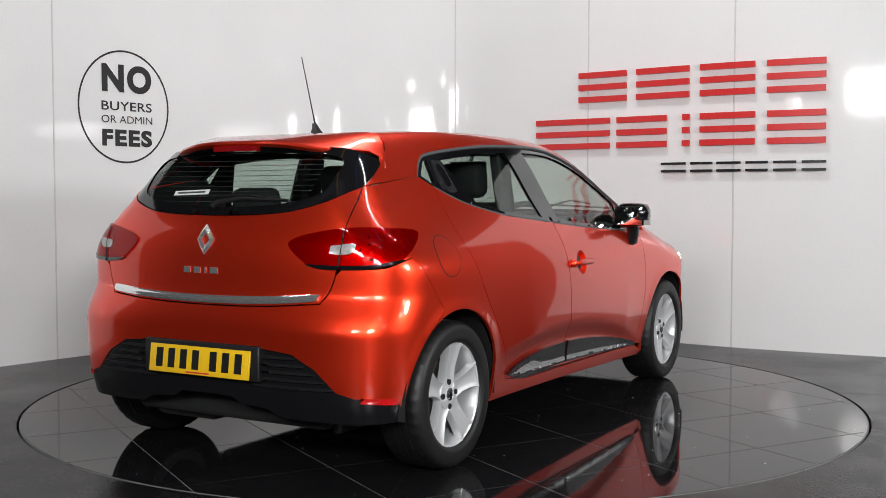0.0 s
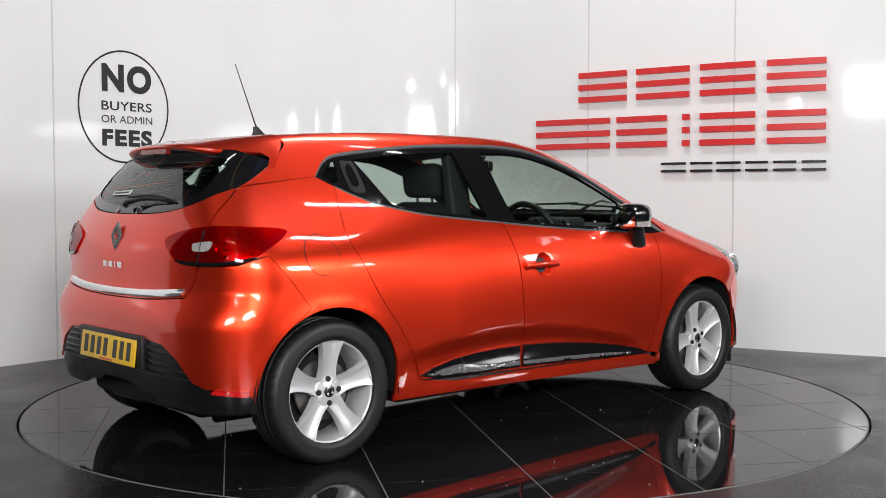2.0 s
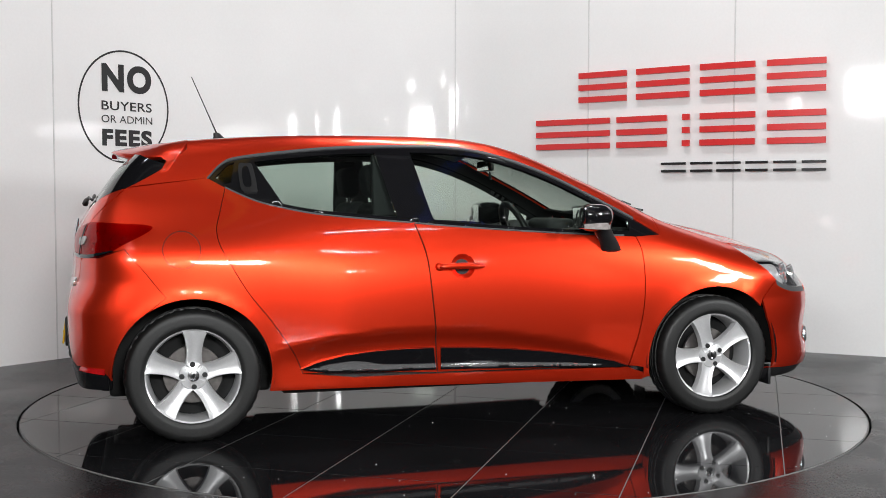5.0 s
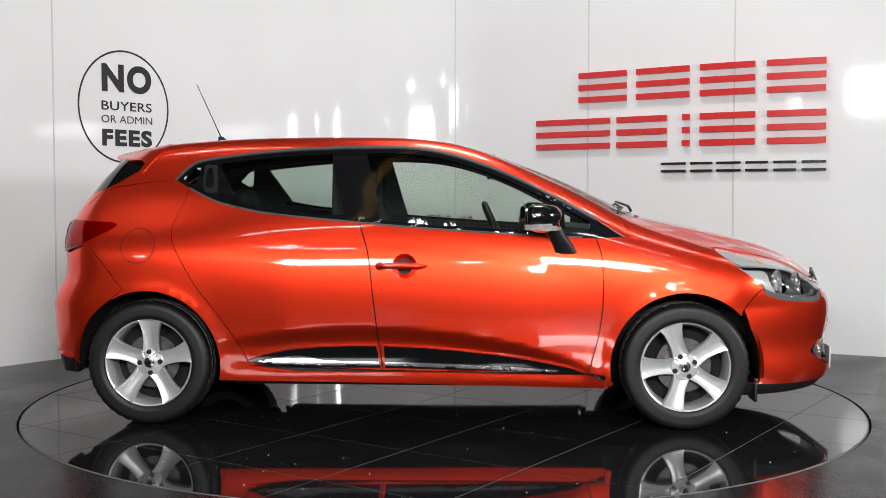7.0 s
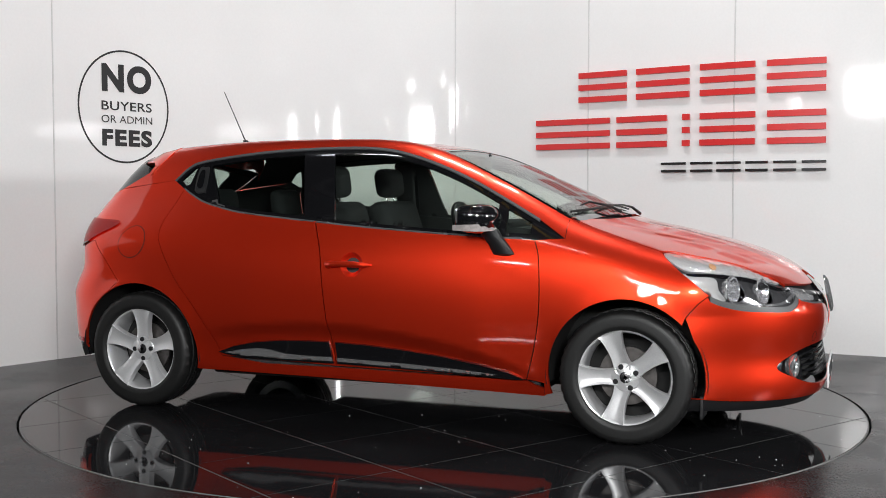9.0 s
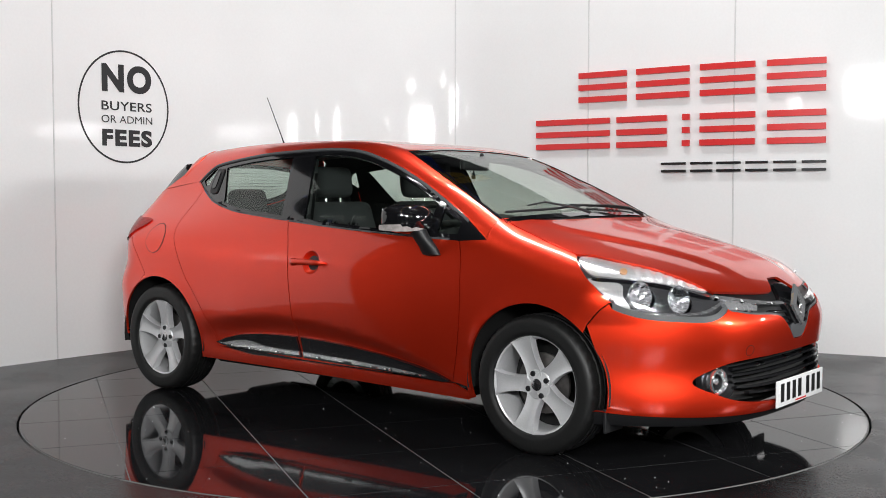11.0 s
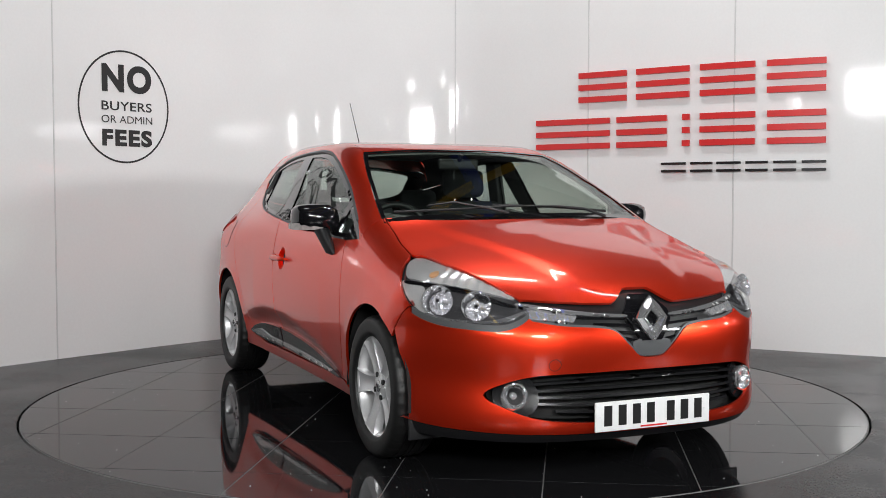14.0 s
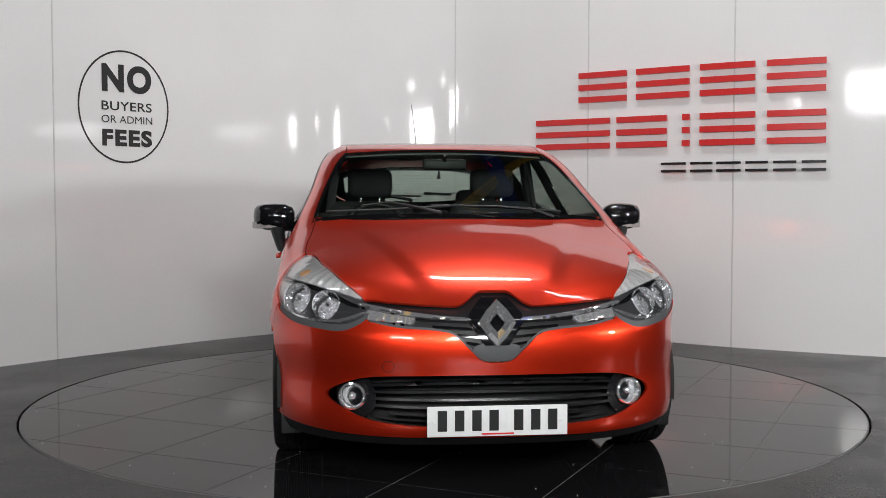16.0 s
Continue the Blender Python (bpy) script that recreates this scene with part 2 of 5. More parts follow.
def skin(P):
    """Below zero inside the car, about the distance in metres near its skin."""
    x, y, z = P[:, 0], np.abs(P[:, 1]), P[:, 2]
    zc, xc = np.clip(z, 0.14, 1.45), np.clip(x, -1.9, 2.1)
    rows = side_by_z(zc)
    # columns: piecewise smooth blend along x
    sx = np.array(SIDE_X)
    i = np.clip(np.searchsorted(sx, xc) - 1, 0, len(sx) - 2)
    t = (xc - sx[i]) / (sx[i + 1] - sx[i])
    im, ip = np.maximum(i - 1, 0), np.minimum(i + 2, len(sx) - 1)
    r = np.arange(len(x))
    a, b, c, d = rows[r, im], rows[r, i], rows[r, i + 1], rows[r, ip]
    w = 0.5 * (2 * b + (c - a) * t + (2 * a - 5 * b + 4 * c - d) * t * t + (3 * b - a - 3 * c + d) * t ** 3)
    # door crease, tucked in below; flared wheel arches
    crease = 0.480 - 0.155 * (x + 0.25) ** 2
    along = np.clip((x + 0.95) / 0.35, 0, 1) * np.clip((0.95 - x) / 0.35, 0, 1)
    u = np.clip((z - crease + 0.065) / 0.08, 0, 1)
    w = w + 0.022 * along * u * u * (3 - 2 * u) * np.clip(1.0 - (z - crease) / 0.40, 0, 1)
    for hub in (1.277, -1.277):
        d = np.maximum(np.hypot(x - hub, z - 0.30) - ARCH, 0)
        w = w + 0.005 * np.exp(-(d / 0.030) ** 2) * np.clip((z - 0.24) / 0.15, 0, 1)
    side = y - w
    fore = np.clip((x - 0.0) / 0.6, 0, 1)
    hood = np.clip((x - 1.0) / 0.4, 0, 1)
    bow = 0.20 * fore * (1 - hood) + 0.06 * hood
    crown = 0.018 + 0.077 * hood
    top = (z - (top_line(np.clip(x + bow * y * y, -1.95, 2.3)) - crown * y * y - (0.03 + 0.03 * hood) * y ** 4)) * (1 - 0.12 * fore)
    low = np.clip((0.72 - z) / 0.14, 0, 1)      # bumpers are squarer in plan than what stands over them
    dome = np.clip((0.52 - 0.32 * (x - 1.1) + 0.045 - y) / 0.09, 0, 1)
    top = top - 0.010 * hood * np.clip((2.05 - x) / 0.2, 0, 1) * dome * dome * (3 - 2 * dome)
    nose = x - (nose_line(np.clip(z, 0.1, 1.5)) - (0.42 - 0.27 * low) * y * y - (0.26 + 0.54 * low) * y ** 4)
    tail = (tail_line(np.clip(z, 0.1, 1.55)) + (0.15 - 0.12 * low) * y * y + (0.25 + 0.12 * low) * y ** 6) - x
    f = soft_max(side, top, 0.10)
    f = soft_max(f, nose, 0.12)
    return soft_max(f, tail, 0.13)


def skin_normal(P):
    e = 0.006
    g = np.stack([skin(P + d) - skin(P - d) for d in np.eye(3) * e], 1)
    return g / np.linalg.norm(g, axis=1)[:, None]


def rays(view, ab):
    """Where rays start and which way they go: side looks at the right flank, wrap goes round the car at bumper height."""
    ab = np.atleast_2d(np.array(ab, float))
    a, b = ab[:, 0], ab[:, 1]
    o, one = np.zeros_like(a), np.ones_like(a)
    if view == "side":
        return np.stack([a, -1.3 * one, b], 1), np.stack([o, one, o], 1)
    if view == "front":
        return np.stack([2.6 * one, a, b], 1), np.stack([-one, o, o], 1)
    if view == "rear":
        return np.stack([-2.4 * one, a, b], 1), np.stack([one, o, o], 1)
    if view == "top":
        return np.stack([a, b, 1.8 * one], 1), np.stack([o, o, -one], 1)
    if view == "slant":     # from the right, 45 degrees down: b runs up across the shoulder
        k = math.sqrt(0.5)
        return np.stack([a, -0.9 + b * k - 1.2 * k, 1.3 + b * k + 1.2 * k], 1), np.stack([o, one * k, -one * k], 1)
    if view == "bow":       # from ahead, 45 degrees down: b runs up and back over the bonnet
        k = math.sqrt(0.5)
        return np.stack([2.0 - b * k + 1.0 * k, a, 1.0 + b * k + 1.0 * k], 1), np.stack([-one * k, o, -one * k], 1)
    # wrap: a is degrees at the ends beyond x = 1.2 (nose) and x = -1.2 (tail); metres between
    e = np.where(a > 1.2, 1.0, np.where(a < -1.2, -1.0, 0.0))
    turn = np.where(e != 0, np.radians((np.abs(a) - 1.2) * 100.0), 0.0)
    cx = np.where(e != 0, 1.2 * e, a)
    dx, dy = e * np.sin(turn), -np.cos(turn)
    return np.stack([cx + 1.4 * dx, 1.4 * dy, b], 1), np.stack([-dx, -dy, o], 1)


def view_of(view, P):
    """The inverse of rays(): view coordinates of places on the skin."""
    P = np.atleast_2d(P)
    x, y, z = P[:, 0], P[:, 1], P[:, 2]
    if view == "side":
        return np.stack([x, z], 1)
    if view in ("front", "rear"):
        return np.stack([y, z], 1)
    if view == "top":
        return np.stack([x, y], 1)
    if view == "slant":
        k = math.sqrt(0.5)
        return np.stack([x, ((z - 1.3) + (y + 0.9)) * k], 1)
    if view == "bow":
        k = math.sqrt(0.5)
        return np.stack([y, ((z - 1.0) - (x - 2.0)) * k], 1)
    e = np.where(x > 1.2, 1.0, np.where(x < -1.2, -1.0, 0.0))
    ang = np.degrees(np.arctan2((x - 1.2 * e) * e, -y))
    return np.stack([np.where(e != 0, e * (1.2 + ang / 100.0), x), z], 1)


def cast(o, d, far=2.4, step=0.03):
    """First meeting of rays with the skin."""
    n = len(o)
    t, found = np.zeros(n), np.zeros(n, bool)
    lo = np.zeros(n)
    for k in range(int(far / step)):
        s = (k + 1) * step
        inside = (skin(o + d * s) < 0) & ~found
        lo[inside] = s - step
        found |= inside
        if found.all():
            break
    hi = lo + step
    for k in range(22):
        mid = (lo + hi) / 2
        neg = skin(o + d * mid[:, None]) < 0
        hi, lo = np.where(neg, mid, hi), np.where(neg, lo, mid)
    P = o + d * hi[:, None]
    P[~found] = np.nan
    return P


def on_skin(view, ab):
    o, d = rays(view, ab)
    return cast(o, d)

# ---- panels cut from the skin ----
from mathutils.geometry import delaunay_2d_cdt

CAR_OFF = np.array((-0.099, -0.023, 0.0))
A_SCALE = {"wrap": 1.5}


def lie(view, pts, smooth=0, closed=False):
    """Places on the skin for view coordinates; smooth > 0 rounds the run of points."""
    pts = np.array(pts, float)
    if smooth:
        pts = catmull(pts, smooth, closed)
    P = on_skin(view, pts)
    return P[~np.isnan(P[:, 0])]


def within(poly, q):
    x, y = q[:, 0], q[:, 1]
    inside = np.zeros(len(q), bool)
    j = len(poly) - 1
    for i in range(len(poly)):
        xi, yi, xj, yj = *poly[i], *poly[j]
        if yi != yj:
            inside ^= ((yi > y) != (yj > y)) & (x < (xj - xi) * (y - yi) / (yj - yi) + xi)
        j = i
    return inside


def resample(poly, step):
    out = []
    for i in range(len(poly)):
        a, b = poly[i], poly[(i + 1) % len(poly)]
        d = np.linalg.norm(b - a)
        if d < 1e-4:
            continue
        n = max(1, int(math.ceil(d / step)))
        out += [a + (b - a) * k / n for k in range(n)]
    return np.array(out)


def inset(poly, d):
    """Shrink a closed outline by d."""
    if not d:
        return poly
    area2 = np.sum(poly[:, 0] * np.roll(poly[:, 1], -1) - np.roll(poly[:, 0], -1) * poly[:, 1])
    e = np.roll(poly, -1, axis=0) - poly
    n = np.stack([-e[:, 1], e[:, 0]], 1) / (np.linalg.norm(e, axis=1)[:, None] + 1e-9) * np.sign(area2)
    m = n + np.roll(n, 1, axis=0)
    l = np.linalg.norm(m, axis=1)[:, None]
    m = m / np.maximum(l, 0.3)
    return poly + m * d


def circle(cx, cz, r, n=48, a0=0, a1=360):
    a = np.radians(np.linspace(a0, a1, n, endpoint=abs(a1 - a0) < 360))
    return np.stack([cx + r * np.cos(a), cz + r * np.sin(a)], 1)


def panel(name, view, outline, mats, parent, label="", holes=(), off=0.0, thick=0.012, step=0.035, gap=0.002, mirror=False, grow=None):
    """A plate that follows the skin: outline in 3D (n, 3) or in view coordinates (n, 2).
    mats: outside, and inside if it differs. grow(ab): extra height over the skin, by view coordinates."""
    k = np.array([A_SCALE.get(view, 1.0), 1.0])

    def flat(q):
        q = np.array(q, float)
        return (view_of(view, q) if q.shape[1] == 3 else q) * k
    rim = resample(inset(resample(flat(outline), step), gap), step)
    loops = [rim] + [resample(inset(resample(flat(h), step), -gap), step) for h in holes]
    lo, hi = rim.min(0), rim.max(0)
    gx, gy = np.meshgrid(np.arange(lo[0], hi[0], step), np.arange(lo[1], hi[1], step * 0.87))
    gx[1::2] += step / 2
    g = np.stack([gx.ravel(), gy.ravel()], 1)
    g = g[within(rim, g)]
    for h in loops[1:]:
        g = g[~within(h, g)]
    edge = np.concatenate(loops)
    keep = np.array([np.min(np.sum((edge - q) ** 2, 1)) > (0.45 * step) ** 2 for q in g]) if len(g) else np.zeros(0, bool)
    pts = np.concatenate([edge, g[keep]]) if len(g) else edge
    edges, c = [], 0
    for l in loops:
        edges += [(c + i, c + (i + 1) % len(l)) for i in range(len(l))]
        c += len(l)
    vs, es, fs, *_ = delaunay_2d_cdt([Vector(p) for p in pts], edges, [], 0, 1e-5)
    V = np.array([tuple(v) for v in vs])
    F = np.array([tuple(f) for f in fs if len(f) == 3])
    cen = V[F].mean(1)
    ok = within(rim, cen)
    for h in loops[1:]:
        ok &= ~within(h, cen)
    F = F[ok]
    P = on_skin(view, V / k)
    bad = np.isnan(P[:, 0])
    F = F[~bad[F].any(1)]
    P[bad] = 0
    N = skin_normal(P)
    extra = off + (grow(V / k) if grow else 0.0)
    P = P + N * (extra[:, None] if isinstance(extra, np.ndarray) else extra)
    if grow:                      # true normals of the raised form
        N2 = np.zeros_like(N)
        fn = np.cross(P[F[:, 1]] - P[F[:, 0]], P[F[:, 2]] - P[F[:, 0]])
        fn *= np.sign(np.sum(fn * N[F[:, 0]], 1))[:, None]
        for i in range(3):
            np.add.at(N2, F[:, i], fn)
        l = np.linalg.norm(N2, axis=1)[:, None]
        N = np.where(l > 1e-12, N2 / np.maximum(l, 1e-12), N)
    tri = P[F]
    turn = np.sum(np.cross(tri[:, 1] - tri[:, 0], tri[:, 2] - tri[:, 0]) * N[F[:, 0]], 1) < 0
    F[turn] = F[turn][:, ::-1]
    count = {}
    for f in F:
        for i in range(3):
            a, b = int(f[i]), int(f[(i + 1) % 3])
            count[(a, b)] = count.get((a, b), 0) + 1
    border = [e for e in count if (e[1], e[0]) not in count]
    n = len(P)
    Q = np.concatenate([P, P - N * thick])
    faces = [tuple(int(i) for i in f) for f in F] + [tuple(int(i) + n for i in f[::-1]) for f in F] + [(b, a, a + n, b + n) for a, b in border]
    side = [0] * len(F) + [1] * len(F) + [0] * len(border)
    normals = [N[i] for f in F for i in f] + [-N[i] for f in F for i in f[::-1]]
    for a, b in border:
        w = np.cross(Q[a] - Q[b], Q[a + n] - Q[a])
        w = w / (np.linalg.norm(w) + 1e-12)
        normals += [w] * 4
    normals = np.array(normals)
    Q = Q + CAR_OFF * np.array([1, -1 if mirror else 1, 1])
    if mirror:
        Q, normals = Q * [1, -1, 1], normals * [1, -1, 1]
        out, at = [], 0
        flipped = []
        for f in faces:
            out += list(range(at + len(f) - 1, at - 1, -1))
            flipped.append(f[::-1])
            at += len(f)
        faces, normals = flipped, normals[out]
    mats = mats if isinstance(mats, (list, tuple)) else [mats, mats]
    me = mesh_from(name, Q, faces, mats, side, smooth=True)
    me.normals_split_custom_set([tuple(v) for v in normals])
    return part(name, me, None, parent, label)


def pair(name, *args, **kw):
    """The same plate on both flanks."""
    return panel(name, *args, **kw), panel(name, *args, mirror=True, **kw)


def loft(name, rings, mat, parent, label="", caps=True, smooth=True, sharp=35, closed=True, shift=True):
    """A skin over rings of equally many points."""
    n, verts, faces = len(rings[0]), [], []
    for r in rings:
        for p in r:
            verts.append(Vector(p) + (Vector(CAR_OFF) if shift else Vector()))
    for i in range(len(rings) - 1):
        for j in range(n if closed else n - 1):
            a, b = i * n + j, i * n + (j + 1) % n
            faces.append((a, b, b + n, a + n))
    if caps:
        faces.append(tuple(range(n - 1, -1, -1)))
        faces.append(tuple(range((len(rings) - 1) * n, len(rings) * n)))
    me = mesh_from(name, verts, faces, mat, smooth=smooth)
    bm = bmesh.new()
    bm.from_mesh(me)
    bmesh.ops.recalc_face_normals(bm, faces=bm.faces[:])
    bm.to_mesh(me)
    bm.free()
    if smooth:
        me.set_sharp_from_angle(angle=radians(sharp))
    return part(name, me, None, parent, label)


def block(name, lo, hi, mat, parent, label="", bevel=0.01, turn=None, segs=3):
    """A rounded block in car space; turn: a matrix about its middle."""
    bm = bmesh.new()
    bmesh.ops.create_cube(bm, size=1)
    mid = [(lo[i] + hi[i]) / 2 for i in range(3)]
    for v in bm.verts:
        v.co = Vector([v.co[i] * (hi[i] - lo[i]) for i in range(3)])
    if bevel:
        bmesh.ops.bevel(bm, geom=bm.edges[:], offset=bevel, segments=segs, affect="EDGES", profile=0.5)
    if turn is not None:
        bmesh.ops.transform(bm, matrix=turn, verts=bm.verts[:])
    bmesh.ops.translate(bm, vec=Vector(mid) + Vector(CAR_OFF), verts=bm.verts[:])
    for f in bm.faces:
        f.smooth = True
    me = bpy.data.meshes.new(name)
    bm.to_mesh(me)
    bm.free()
    me.materials.append(mat)
    me.set_sharp_from_angle(angle=radians(30))
    return part(name, me, None, parent, label)


def tube(name, pts, r, mat, parent, label="", n=8, shift=True):
    """A round bar along points; r may be a list."""
    P = [Vector(p) for p in pts]
    rings = []
    for i, p in enumerate(P):
        t = (P[min(i + 1, len(P) - 1)] - P[max(i - 1, 0)]).normalized()
        a = t.orthogonal().normalized() if i == 0 else (u - t * u.dot(t)).normalized()
        u = a
        b = t.cross(a)
        rr = r[i] if isinstance(r, (list, tuple)) else r
        rings.append([p + (a * math.cos(2 * math.pi * k / n) + b * math.sin(2 * math.pi * k / n)) * rr for k in range(n)])
    return loft(name, rings, mat, parent, label, shift=shift, sharp=60)

# ---- car materials ----
def car_paint():
    m = bpy.data.materials.new("metallic_red_paint")
    m.use_nodes = True
    nt = m.node_tree
    b = nt.nodes["Principled BSDF"]
    b.inputs["Roughness"].default_value = 0.36
    b.inputs["Metallic"].default_value = 0.86
    b.inputs["Coat Weight"].default_value = 1.0
    b.inputs["Coat Roughness"].default_value = 0.045
    co = nt.nodes.new("ShaderNodeTexCoord")
    fl = nt.nodes.new("ShaderNodeTexVoronoi")
    fl.inputs["Scale"].default_value = 900
    nt.links.new(co.outputs["Object"], fl.inputs["Vector"])
    mx = nt.nodes.new("ShaderNodeMix")
    mx.data_type = "RGBA"
    mx.inputs[6].default_value = (0.86, 0.028, 0.007, 1)
    mx.inputs[7].default_value = (0.97, 0.058, 0.014, 1)
    nt.links.new(fl.outputs["Distance"], mx.inputs[0])
    nt.links.new(mx.outputs[2], b.inputs["Base Color"])
    return m


RED = car_paint()
LINING = material("dark_cabin_lining", (0.035, 0.035, 0.037), 0.8, grain=0.2, scale=200)
PIANO = material("gloss_black_plastic", (0.006, 0.006, 0.007), 0.08, coat=0.6, rough_var=0.2)
TRIM = material("satin_black_plastic", (0.008, 0.008, 0.009), 0.45, grain=0.2, scale=300, bump=0.1, rough_var=0.2)
GLOSS_TRIM = material("worn_gloss_black_plastic", (0.008, 0.008, 0.009), 0.2, grain=0.2, scale=200, bump=0.05, rough_var=0.3)
RUBBER = material("tyre_rubber", (0.006, 0.006, 0.006), 0.5, grain=0.3, scale=80, bump=0.2, stain=0.25, stain_scale=6)
ALLOY = material("silver_alloy", (0.66, 0.66, 0.67), 0.33, metal=0.45, grain=0.05, scale=150, stain=0.08, stain_scale=7)
CHROME = material("chrome", (0.90, 0.90, 0.91), 0.08, metal=0.88, grain=0.02, rough_var=0.3)
SATIN = material("satin_chrome", (0.6, 0.6, 0.61), 0.22, metal=1.0, grain=0.03)
STEEL = material("brake_steel", (0.14, 0.13, 0.125), 0.5, metal=0.9, grain=0.3, scale=30)
GREY = material("grey_bumper_trim", (0.075, 0.078, 0.082), 0.45, grain=0.15, scale=300)
UNDER = material("black_underbody", (0.008, 0.008, 0.008), 0.8, grain=0.3)
FABRIC = material("charcoal_seat_fabric", (0.028, 0.028, 0.031), 0.9, grain=0.35, scale=260, bump=0.3)
GLASS = glass("green_tinted_glass", (0.88, 0.92, 0.89))
DARK_GLASS = glass("rear_tinted_glass", (0.82, 0.87, 0.84))
CLEAR = glass("clear_lamp_cover", (0.98, 0.98, 0.985))
LAMP_RED = material("red_lamp_plastic", (0.52, 0.008, 0.010), 0.12, coat=1.0, grain=0.25, scale=70, stain=0.3, stain_scale=14)
LAMP_DEEP = material("deep_red_lamp_plastic", (0.22, 0.004, 0.006), 0.06, coat=1.0, grain=0.2, scale=60)
LAMP_WHITE = material("clear_lamp_plastic", (0.34, 0.31, 0.30), 0.15, coat=1.0, grain=0.25, scale=60)
REFLECTOR = material("lamp_reflector", (0.93, 0.93, 0.95), 0.08, metal=0.8, grain=0.1, scale=25)
HOUSING = material("lamp_housing", (0.26, 0.262, 0.27), 0.16, metal=0.8, grain=0.1, scale=25)
LAMP_BAND = material("frosted_lamp_plastic", (0.66, 0.66, 0.65), 0.22, metal=0.35, coat=0.5, grain=0.08, scale=45)
LAMP_DARK = material("dark_lamp_housing", (0.12, 0.12, 0.125), 0.14, metal=0.6, grain=0.1, scale=25)
RED_GLASS = glass("red_lamp_cover", (0.80, 0.035, 0.035))
AMBER = material("amber_lens", (0.62, 0.34, 0.17), 0.2, coat=1.0)
PLATE_Y = material("yellow_plate", (0.83, 0.50, 0.015), 0.3, grain=0.04, scale=40)
PLATE_W = material("white_plate", (0.76, 0.76, 0.76), 0.3, grain=0.04, scale=40)
INK = material("black_ink", (0.01, 0.01, 0.01), 0.4)
STICKER = material("white_sticker", (0.75, 0.75, 0.75), 0.4, grain=0.05)
MIRROR = material("mirror_glass", (0.9, 0.9, 0.9), 0.01, metal=1.0)

# ---- the car ----
car = new("hatchback_car")
tagged(car, "metallic red five-door hatchback with silver alloy wheels, on turntable", "car")

HUB_F, HUB_R = (1.277, 0.300), (-1.277, 0.300)

# outlines on the right flank, in side view: x, z
DLO_TOP = [(-1.199, 1.184), (-1.132, 1.252), (-1.039, 1.286), (-0.696, 1.326), (-0.42, 1.341), (-0.144, 1.345), (0.021, 1.335), (0.132, 1.316),
           (0.269, 1.277), (0.405, 1.227), (0.541, 1.166), (0.675, 1.097), (0.808, 1.026), (0.868, 0.993)]
DLO_LOW = [(0.837, 0.905), (0.663, 0.911), (0.395, 0.925), (0.128, 0.942), (-0.139, 0.963), (-0.407, 0.987), (-0.676, 1.013), (-0.812, 1.035),
           (-0.95, 1.067), (-1.035, 1.099), (-1.121, 1.14)]
SAIL = (0.995, 0.910)
GAP_F = [(0.858, 0.902), (0.882, 0.827), (0.891, 0.695), (0.887, 0.561), (0.866, 0.425), (0.838, 0.315), (0.822, 0.262)]
GAP_B = [(-0.262, 0.976), (-0.214, 0.829), (-0.191, 0.643), (-0.166, 0.426), (-0.149, 0.268)]
GAP_R = [(-1.121, 1.139), (-1.147, 1.04), (-1.168, 0.96), (-1.161, 0.895), (-1.13, 0.83), (-1.037, 0.671), (-0.933, 0.538), (-0.833, 0.388), (-0.79, 0.290)]

top_edge = catmull(DLO_TOP, 4)
low_edge = catmull(DLO_LOW, 4)
gap_f, gap_b, gap_r = catmull(GAP_F, 5), catmull(GAP_B, 5), catmull(GAP_R, 5)

# windscreen and roof edges
WS_SIDE = lie("front", [(-0.690, 0.978), (-0.655, 1.08), (-0.612, 1.18), (-0.566, 1.27), (-0.522, 1.325)], 5)
WS_TOP = lie("front", [(-0.522, 1.325), (-0.25, 1.342), (0.0, 1.346), (0.25, 1.342), (0.522, 1.325)], 5)
WS_LOW = lie("top", [(WS_SIDE[0][0], WS_SIDE[0][1]), (1.085, -0.40), (1.125, 0.0), (1.085, 0.40), (WS_SIDE[0][0], -WS_SIDE[0][1])], 5)
flip = np.array([1, -1, 1])
ROOF_SEAM = lie("top", [(WS_SIDE[-1][0] - 0.02, -0.512), (-0.3, -0.505), (-0.9, -0.49), (-1.285, -0.46)], 8)
GATE_UP = lie("side", [(-1.285, 1.322), (-1.37, 1.247), (-1.47, 1.184), (-1.558, 1.137)], 6)
GATE_DN = np.concatenate([GATE_UP[-1:], lie("rear", [(-0.600, 1.085), (-0.608, 1.03), (-0.610, 0.975), (-0.602, 0.843), (-0.580, 0.756), (-0.541, 0.695)], 5)])
HOOD_SIDE = lie("top", [(0.99, -0.668), (1.15, -0.685), (1.27, -0.705), (1.40, -0.712)], 5)

# headlamp outline, right, in wrap view
LAMP = catmull([(1.375, 0.856), (1.50, 0.832), (1.61, 0.800), (1.70, 0.752), (1.765, 0.702), (1.787, 0.668), (1.735, 0.622), (1.65, 0.622),
                (1.56, 0.635), (1.485, 0.672), (1.44, 0.735), (1.405, 0.785)], 5, True)
lamp_top, lamp_low, lamp_back = LAMP[0:26], LAMP[25:46], LAMP[45:]
lamp_tip = LAMP[25]

# tail lamp, right, in wrap view
TAIL = catmull([(-1.757, 0.928), (-1.715, 0.850), (-1.664, 0.824), (-1.56, 0.826), (-1.49, 0.847), (-1.448, 0.882), (-1.378, 0.958), (-1.475, 0.976),
                (-1.615, 0.978)], 6, True)

arc_r = circle(*HUB_R, ARCH, 40, 190, -14)
arc_f = circle(*HUB_F, ARCH, 40, 196, 44)
arc_f2 = circle(*HUB_F, ARCH, 14, 44, -12)


